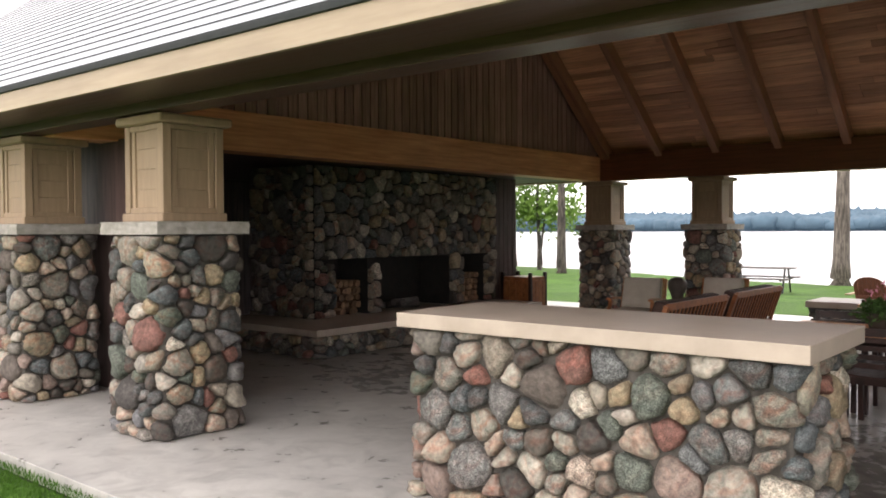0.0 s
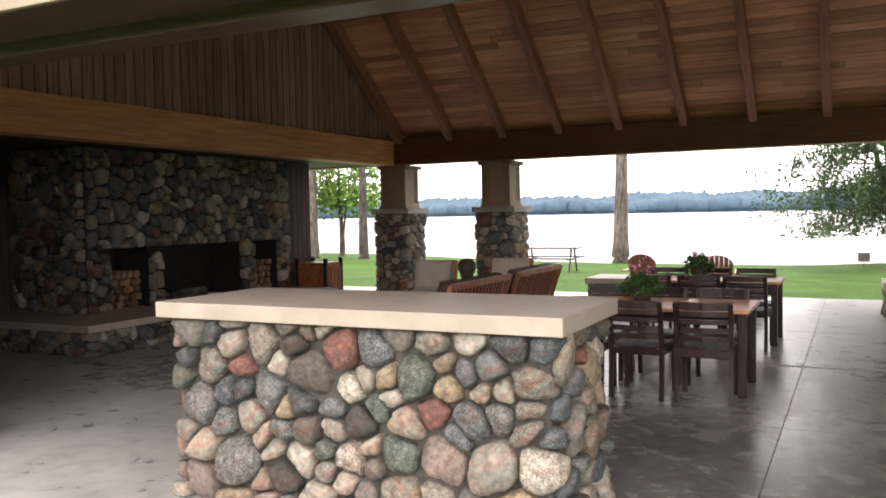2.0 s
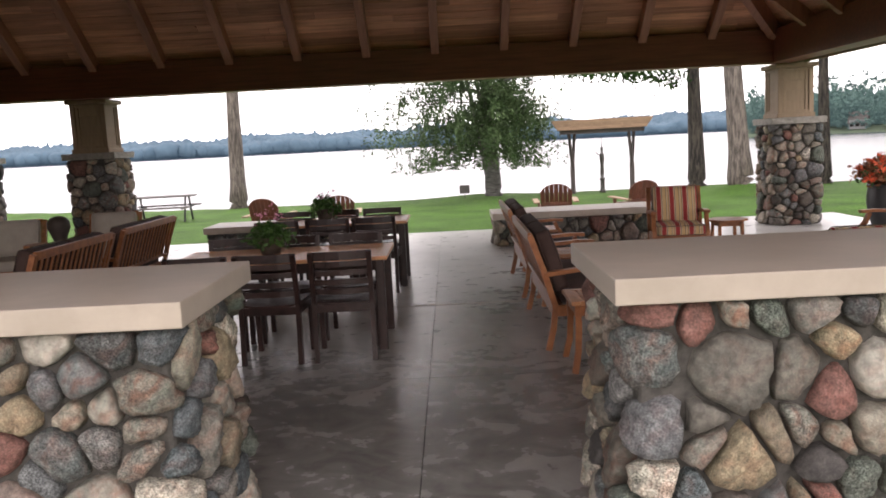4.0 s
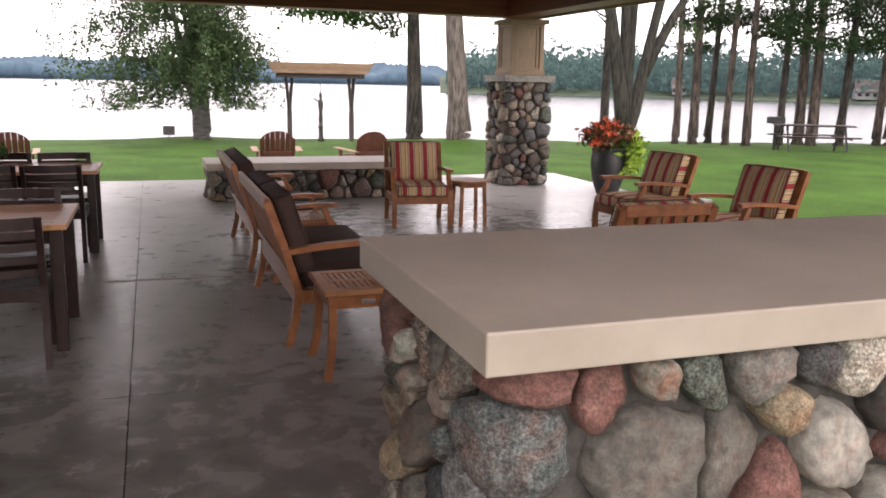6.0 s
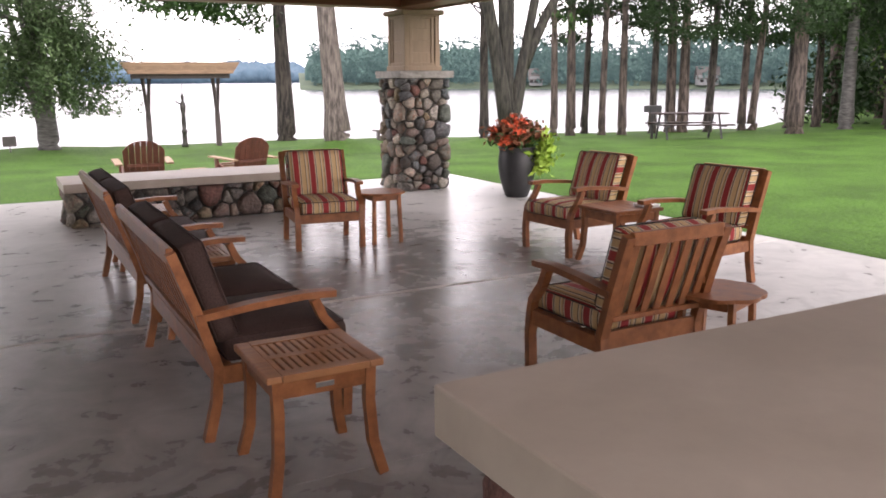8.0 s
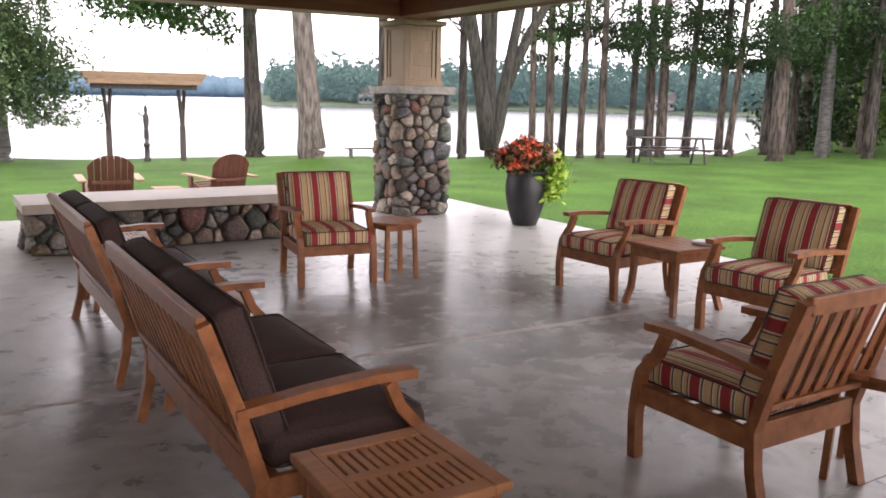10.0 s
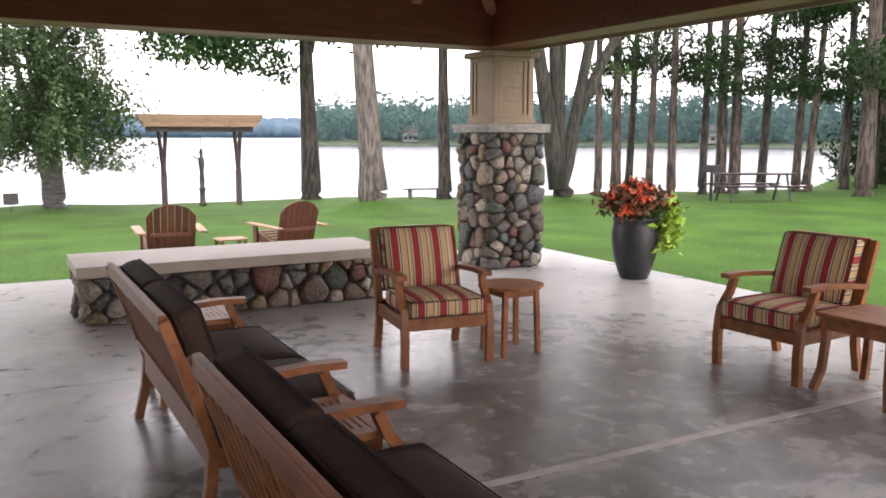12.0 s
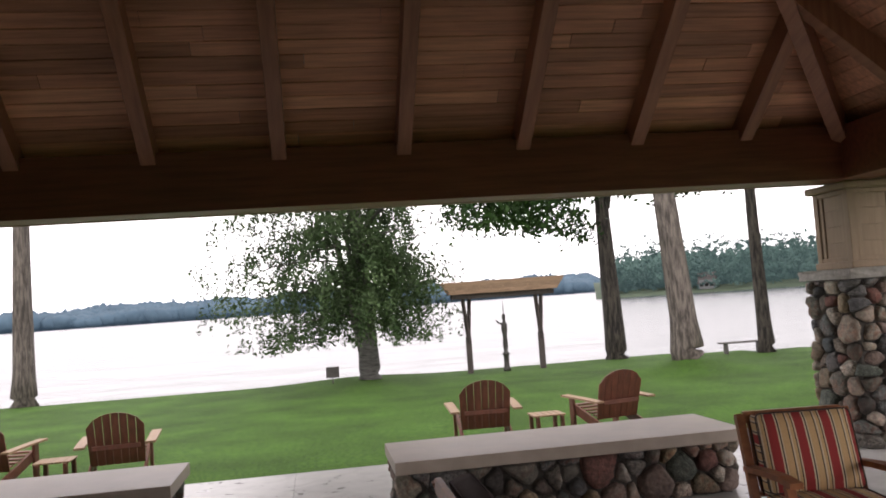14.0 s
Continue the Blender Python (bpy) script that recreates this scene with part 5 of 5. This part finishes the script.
def planter():
    t = thing("flower_planter", (5.67, 14.18, 0), "tall black planter with red flowers and trailing lime leaves", "planter")
    part("pot", lathe([(0.145, 0), (0.154, 0.01), (0.189, 0.10), (0.233, 0.25), (0.255, 0.40), (0.257, 0.50), (0.242, 0.60), (0.239, 0.64), (0.257, 0.665), (0.255, 0.68), (0.231, 0.68), (0.22, 0.62)], 36), POT, t, smooth=True)
    part("soil", lathe([(0.215, 0.61), (0.22, 0.625), (0.02, 0.635)], 24), CLAY, t)
    leaf_cloud("foliage", [(0, 0, 0.84, 0.30, 0.30, 0.15, 900)], LEAF, t, 0.05, 3, 0.3, 0.07, 9)
    leaf_cloud("bronze_leaves", [(-0.10, -0.05, 0.88, 0.36, 0.32, 0.19, 900)], BRONZE_LEAF, t, 0.05, 4, 0.2, 0.06, 7)
    leaf_cloud("red_blossom", [(-0.05, -0.08, 0.94, 0.40, 0.36, 0.17, 230), (-0.36, -0.2, 0.78, 0.10, 0.12, 0.09, 45)], RED_PETAL, t, 0.038, 5, 0.0, 0.032, 9)
    leaf_cloud("lime_vine", [(0.28, -0.16, 0.66, 0.16, 0.18, 0.22, 420), (0.22, -0.22, 0.46, 0.12, 0.10, 0.16, 200), (0.30, 0.1, 0.80, 0.14, 0.16, 0.10, 140)], LIME, t, 0.062, 6, 0.3, 0.06, 7)


planter()


# ---- out on the lawn ----
def adirondack():
    """A fan-backed garden chair that faces +y."""
    t = thing("adirondack_chair", (0, 0, -60), "red-brown fan-backed wooden garden chair on the lawn", "garden chair", "garden chairs on the lawn")
    for k in range(7):
        f = (k - 3) / 3
        w = 0.077
        x0, x1 = f * 0.243, f * 0.258
        bm = bmesh.new()
        rise = [0.35 + 0.225 * math.sqrt(1 - 0.9 * ((k - 3 + q) / 3.5) ** 2) for q in (-0.5, 0.5)]
        c = [(x0 - w / 2, -0.12, 0.20), (x0 + w / 2, -0.12, 0.20), (x1 + w / 2, -0.12 - 0.30 * rise[1], 0.20 + rise[1]), (x1 - w / 2, -0.12 - 0.30 * rise[0], 0.20 + rise[0])]
        lo = [bm.verts.new(p) for p in c]
        hi = [bm.verts.new((p[0], p[1] + 0.02, p[2])) for p in c]
        bm.faces.new(lo)
        bm.faces.new(hi[::-1])
        for j in range(4):
            bm.faces.new((lo[j], hi[j], hi[(j + 1) % 4], lo[(j + 1) % 4]))
        bmesh.ops.recalc_face_normals(bm, faces=bm.faces)
        part("back_slat", bm, ADIRONDACK, t)
    part("back_rail", box((0, -0.225, 0.40), (0.50, 0.025, 0.05), 0.004), ADIRONDACK, t)
    for k in range(5):
        part("seat_slat", box((0, -0.06 + k * 0.105, 0.245 + 0.022 * k), (0.54, 0.092, 0.02), 0.004, segs=1), ADIRONDACK, t)
    for s in (-1, 1):
        part("armrest", chain([(s * 0.36, -0.33, 0.43), (s * 0.37, 0.0, 0.445), (s * 0.375, 0.42, 0.455)], 0.105, 0.022, up=(0, 0, 1)), ARM_PALE, t, "paler arm")
        part("front_leg", box((s * 0.31, 0.36, 0.22), (0.035, 0.09, 0.44), 0.004), ADIRONDACK, t)
        part("stringer", bar((s * 0.285, 0.40, 0.31), (s * 0.285, -0.46, 0.03), 0.03, 0.11, 0.004), ADIRONDACK, t)
    return t


adi = adirondack()
spots = ((1.40, 17.95, -4), (2.95, 17.9, 15), (-2.72, 18.0, 6), (-4.12, 18.2, -12))
adi.matrix_basis = pose(spots[0][0], spots[0][1], ground_z(*spots[0][:2]) - 0.015, 0, 0, spots[0][2])
for x, y, r in spots[1:]:
    copy_thing(adi, pose(x, y, ground_z(x, y) - 0.015, 0, 0, r))
for x, y in ((2.2, 18.1), (-3.42, 18.1)):
    t = thing("garden_table", (x, y, ground_z(x, y)), "low pale wooden table between two garden chairs", "garden table", "garden tables")
    for k in range(5):
        part("slat", box((-0.16 + k * 0.08, 0, 0.25), (0.07, 0.34, 0.02), 0.004, segs=1), ARM_PALE, t)
    for sx in (-1, 1):
        for sy in (-1, 1):
            part("leg", box((sx * 0.15, sy * 0.16, 0.12), (0.04, 0.06, 0.24), 0.004), ADIRONDACK, t)


def picnic_table(at, rz, L=1.85, mat=GREY_BOARD):
    x, y = at
    t = thing("picnic_table", (x, y, ground_z(x, y)), "dark picnic table with attached benches on the lawn", "picnic table", "picnic tables", rz)
    for k in range(5):
        part("top_plank", box((0, -0.29 + k * 0.145, 0.74), (L, 0.135, 0.04), 0.005, segs=1), mat, t)
    for s in (-1, 1):
        for k in range(2):
            part("bench_plank", box((0, s * (0.62 + 0.13 * k), 0.44), (L, 0.12, 0.04), 0.005, segs=1), mat, t)
        for q in (-1, 1):
            part("leg", bar((s * L * 0.38, q * 0.5, 0), (s * L * 0.38, q * 0.2, 0.72), 0.05, 0.05), BLACK_STEEL, t)
        part("cross_bar", box((s * L * 0.38, 0, 0.405), (0.05, 1.5, 0.05), 0.004), BLACK_STEEL, t)


picnic_table((-9.0, 26.4), 4)
picnic_table((17.3, 22.7), -24, 2.1, TEAK_DARK)


def grill():
    x, y = 16.9, 23.8
    t = thing("park_grill", (x, y, ground_z(x, y)), "black steel pedestal grill beside a picnic table", "grill")
    part("post", tube([(0, 0, 0), (0, 0, 0.8)], (0.045, 0.045), 10), BLACK_STEEL, t)
    part("fire_box", box((0, 0, 0.88), (0.42, 0.32, 0.18), 0.01), BLACK_STEEL, t)
    part("grate", box((0, -0.02, 0.98), (0.38, 0.30, 0.02), 0.004), BLACK_STEEL, t)


grill()


def arbor():
    x, y = 4.52, 30.2
    t = thing("garden_arbor", (x, y, ground_z(x, y) - 0.03), "timber arbor with a flared plank top by the shore", "arbor", rz=-6)
    for s in (-1, 1):
        px = s * 0.98
        part("post", box((px, 0, 0.5), (0.15, 0.15, 1.0), 0.006), ARBOR_DARK, t)
        for q in (-1, 1):
            part("brace", bar((px, q * 0.05, 0.85), (px + s * -0.0 + q * 0.10, q * 0.12, 2.04), 0.10, 0.06), ARBOR_DARK, t)
    for q in (-0.22, 0.22):
        part("beam", box((0, q, 2.08), (2.75, 0.07, 0.14), 0.006), ARBOR_DARK, t)
    for q in (-1, 1):
        for k in range(3):
            z0, z1 = 2.15 + 0.11 * k, 2.258 + 0.11 * k
            h0, h1 = 1.43 + 0.075 * k, 1.505 + 0.075 * k
            v = [(sx * h, q * 0.42 + d, z) for d in (-0.02, 0.02) for z, h in ((z0, h0), (z1, h1)) for sx in (-1, 1)]
            raw("plank", v, [(0, 1, 3, 2), (5, 4, 6, 7), (0, 4, 5, 1), (2, 3, 7, 6), (0, 2, 6, 4), (1, 5, 7, 3)], ARBOR, t)
    for k in range(9):
        part("rafter", box((-1.3 + k * 0.325, 0, 2.28), (0.05, 0.9, 0.10), 0.004), ARBOR, t)
    xs, ys = 4.50, 30.1
    s = thing("statue", (xs, ys, ground_z(xs, ys) - 0.02), "slender dark bronze statue on a pedestal under the arbor", "statue")
    bm = lathe([(0.10, 0), (0.10, 0.10), (0.075, 0.14), (0.07, 0.42), (0.10, 0.46), (0.10, 0.50), (0.05, 0.54), (0.075, 0.70), (0.055, 0.95), (0.085, 1.12), (0.08, 1.28), (0.03, 1.36), (0.055, 1.44), (0.045, 1.52), (0.012, 1.56), (0.01, 1.85)], 14)
    tube([(-0.07, 0, 1.28), (-0.16, 0, 1.32), (-0.22, 0, 1.40)], (0.03, 0.022, 0.014), 7, bm)
    part("figure", bm, BRONZE, s, smooth=True)
    g = thing("shore_sign", (-0.12, 30.2, ground_z(-0.12, 30.2)), "small grey sign board on the shore", "sign")
    part("board", box((0, 0, 0.30), (0.34, 0.02, 0.28), 0.003), GREY_BOARD, g)
    part("stake", box((0, 0.02, 0.15), (0.03, 0.02, 0.32), 0.002), GREY_BOARD, g)

    b = thing("shore_bench", (11.0, 29.6, ground_z(11.0, 29.6)), "plain backless bench at the edge of the lake", "bench", rz=-8)
    part("seat_plank", box((0, 0, 0.30), (1.25, 0.3, 0.04), 0.004), GREY_BOARD, b)
    for s in (-1, 1):
        part("leg", box((s * 0.45, 0, 0.14), (0.05, 0.26, 0.28), 0.004), GREY_BOARD, b)


arbor()

# trees along the shore
shore_birch = tree((0.82, 30.6), 11, 0.25, [], LEAF_BIRCH, BIRCH, "birch with several pale trunks and drooping small leaves", ((-1.15, -0.3, 6, 0.10), (-0.62, -0.35, 6, 0.085)), 1, 0.05, (-0.022, 0), 6, 3.2, name="birch_tree")
weeping_crown(shore_birch, LEAF_BIRCH, BARK, 71)
tree((7.85, 31.0), 11, 0.27, [(-2.5, -0.4, 5.1, 2.5, 1.4, 0.75, 4600), (-3.5, -0.4, 4.25, 1.3, 1.0, 0.4, 900), (-1.8, -0.5, 4.15, 1.0, 0.9, 0.4, 800), (-0.9, -0.3, 3.75, 0.45, 0.5, 0.3, 200), (2.0, 0, 4.95, 1.4, 1.2, 0.3, 560), (0, 0, 8.5, 3.5, 3, 1.8, 2400)],
     LEAF, BARK, "dark-barked maple with low spreading leafy boughs", ((1.1, 0, 9, 0.15, 4.2),), 2, 0.10, (0.004, 0), 6, 4.6, clump=0.24, limb_len=3.0, name="maple_tree")
tree((7.5, 25.5), 14, 0.28, [(0, 0, 11, 3, 3, 2.5, 1500), (1.3, -0.3, 4.75, 1.0, 0.8, 0.25, 320)], LEAF, BARK_PALE, "thick pale-barked pine trunk standing on a grassy hump", (), 3, 0.12, (-0.045, 0), 4, 9, name="pine_tree")
tree((11.6, 29.3), 14, 0.19, [(0, 0, 11, 2, 2, 2.5, 900)], LEAF_DEEP, BARK, "slim dark pine trunk at the shore", (), 4, 0.12, (-0.02, 0), 4, 9, name="pine_tree")
tree((-8.05, 31.6), 15, 0.27, [(0, 0, 12, 2.5, 2.5, 2.5, 900)], LEAF_DEEP, BARK_PALE, "tall bare grey pine trunk on the lawn", (), 5, 0.12, (0, 0), 4, 10, name="pine_tree")
tree((-22.9, 33.0), 15, 0.30, [(0, 0, 12, 2.5, 2.5, 2.5, 700)], LEAF_DEEP, BARK_PALE, "pale bare trunk beside a small maple", (), 6, 0.12, (0, 0), 4, 10, name="pine_tree")
tree((-20.0, 32.8), 14, 0.20, [(0, 0, 12, 2.5, 2.5, 2.5, 700)], LEAF_DEEP, BARK, "thin dark trunk beside a small maple", (), 7, 0.12, (0, 0), 4, 10, name="pine_tree")
tree((-22.6, 35.0), 6.5, 0.12, [(0, 0, 4.2, 2.3, 2.0, 1.9, 2600), (-1.5, 0, 2.9, 1.4, 1.2, 0.9, 800), (1.3, 0, 2.8, 1.2, 1.2, 0.8, 700)], LEAF_FRESH, BARK, "young maple with fresh green leaves", ((0.6, 0, 4, 0.06),), 8, 0.15, (0, 0), 8, 1.6, clump=0.42, name="maple_tree")
tree((12.1, 24.3), 10.5, 0.18, [(0.4, 0, 7.0, 3.4, 3.0, 1.6, 7500), (2.6, 0.5, 4.6, 1.3, 1.0, 0.5, 700), (1.9, 0.2, 3.2, 0.6, 0.5, 0.3, 130)], LEAF, BARK_OAK, "old oak with several thick stems rising from one base",
     ((-1.5, 0, 7, 0.18), (-0.35, 0.25, 8, 0.15), (0.45, 0.5, 8, 0.11), (2.9, -0.1, 6.5, 0.13, 1.7)), 9, 0.085, (0.24, 0), 9, 4.5, clump=0.28, limb_len=2.8, name="oak_tree")
# x, y, radius of the trunk and lean of the pines along the shore
PINES = ((12.9, 27.0, 0.15, 0.0), (16.3, 28.0, 0.13, 0.0), (16.9, 27.8, 0.17, 0.0), (18.0, 28.4, 0.13, 0.03), (17.9, 27.3, 0.13, 0.0), (18.4, 26.9, 0.15, -0.02),
         (19.7, 26.9, 0.14, 0.01), (20.6, 27.0, 0.19, 0.0), (20.95, 26.7, 0.20, 0.005), (21.8, 26.3, 0.16, 0.05), (23.4, 26.2, 0.15, 0.01), (23.65, 26.0, 0.14, 0.07), (25.8, 26.2, 0.19, 0.0),
         (21.4, 22.4, 0.26, 0.01), (27.1, 26.0, 0.17, 0.0), (26.0, 22.2, 0.20, 0.02), (26.6, 21.4, 0.27, 0.0), (30.2, 25.1, 0.2, 0.0), (28.2, 22.2, 0.24, 0.0), (31.2, 28.5, 0.22, 0.0), (33, 22, 0.3, 0.0), (35, 26, 0.25, 0.0), (29.5, 19.0, 0.24, 0.0), (36, 20, 0.3, 0.0))
for k, (x, y, r, lean) in enumerate(PINES):
    rnd = random.Random(100 + k)
    blobs = [(0, 0, 10.5, 2.2, 2.2, 3.0, 2200)]
    for j in range(3 if x < 19 else 8):
        a = rnd.uniform(0, 6.283)
        q = rnd.uniform(0.3, 1.9)
        blobs.append((q * math.cos(a), q * math.sin(a), rnd.uniform(3.3, 8.5), rnd.uniform(0.7, 1.5), rnd.uniform(0.7, 1.3), rnd.uniform(0.16, 0.36), rnd.randint(420, 900)))
    tree((x, y), 15 + rnd.uniform(-1, 2), r * 0.9, blobs, LEAF_DEEP, BARK_PINE if k % 3 else BARK, "tall straight pine trunk in the lakeside grove", (), 20 + k, 0.07, (lean, 0), 11, 3.2, "pines in the grove", 0.2, 1.6, "pine_tree")
tree((25.7, 23.7), 12, 0.22, [(0, 0, 8, 2.5, 2.5, 2.5, 1500), (-1, 0, 4.6, 1.6, 1.4, 0.8, 900), (0.9, 0.4, 3.4, 1.3, 1.2, 0.6, 700)], LEAF, BIRCH, "white-barked birch at the edge of the grove", (), 60, 0.10, (0.01, 0), 8, 3, name="birch_tree")
for k in range(84):
    rnd = random.Random(300 + k)
    x = rnd.uniform(28, 60)
    y = rnd.uniform(4, 52)
    if y > shore_y(x) - 1.0:
        continue
    tree((x, y), rnd.uniform(9, 14), rnd.uniform(0.12, 0.25), [(0, 0, rnd.uniform(5, 8), 2.6, 2.6, 2.6, 1300), (rnd.uniform(-1.5, 1.5), 0, rnd.uniform(1.5, 4), 2.2, 2.2, 1.5, 1300), (0, 0, 1.2, 1.8, 1.8, 0.9, 600)],
         (LEAF, LEAF_FRESH, LEAF_DEEP)[k % 3], BARK_PINE, "leafy young tree in the wood behind the lawn", (), 400 + k, 0.15, (0, 0), 5, 2, "trees of the wood", 0.42, 1.6, "woodland_tree")


def build_grass():
    """Blades along the edges of the lawn next to the slab."""
    rng = np.random.default_rng(4)
    strips = [(-7.6, -2.5, 2.0, 3.64, 22000)]
    v, f = [], []
    for x0, x1, y0, y1, n in strips:
        for x, y, a, h, lean in zip(rng.uniform(x0, x1, n), rng.uniform(y0, y1, n), rng.uniform(0, 6.28, n), rng.uniform(0.02, 0.045, n), rng.uniform(-0.02, 0.02, n)):
            z = ground_z(x, y) if not (-14.2 < x < 6.3 and 3.6 < y < 17.1) else -0.05
            dx, dy = 0.004 * math.cos(a), 0.004 * math.sin(a)
            o = len(v)
            v += [(x - dx, y - dy, z - 0.005), (x + dx, y + dy, z - 0.005), (x + lean, y + lean * 0.7, z + h)]
            f.append((o, o + 1, o + 2))
    tagged(raw("grass", v, f, BLADE), "short mown grass blades along the edge of the slab", "grass", kind="stuff")


build_grass()
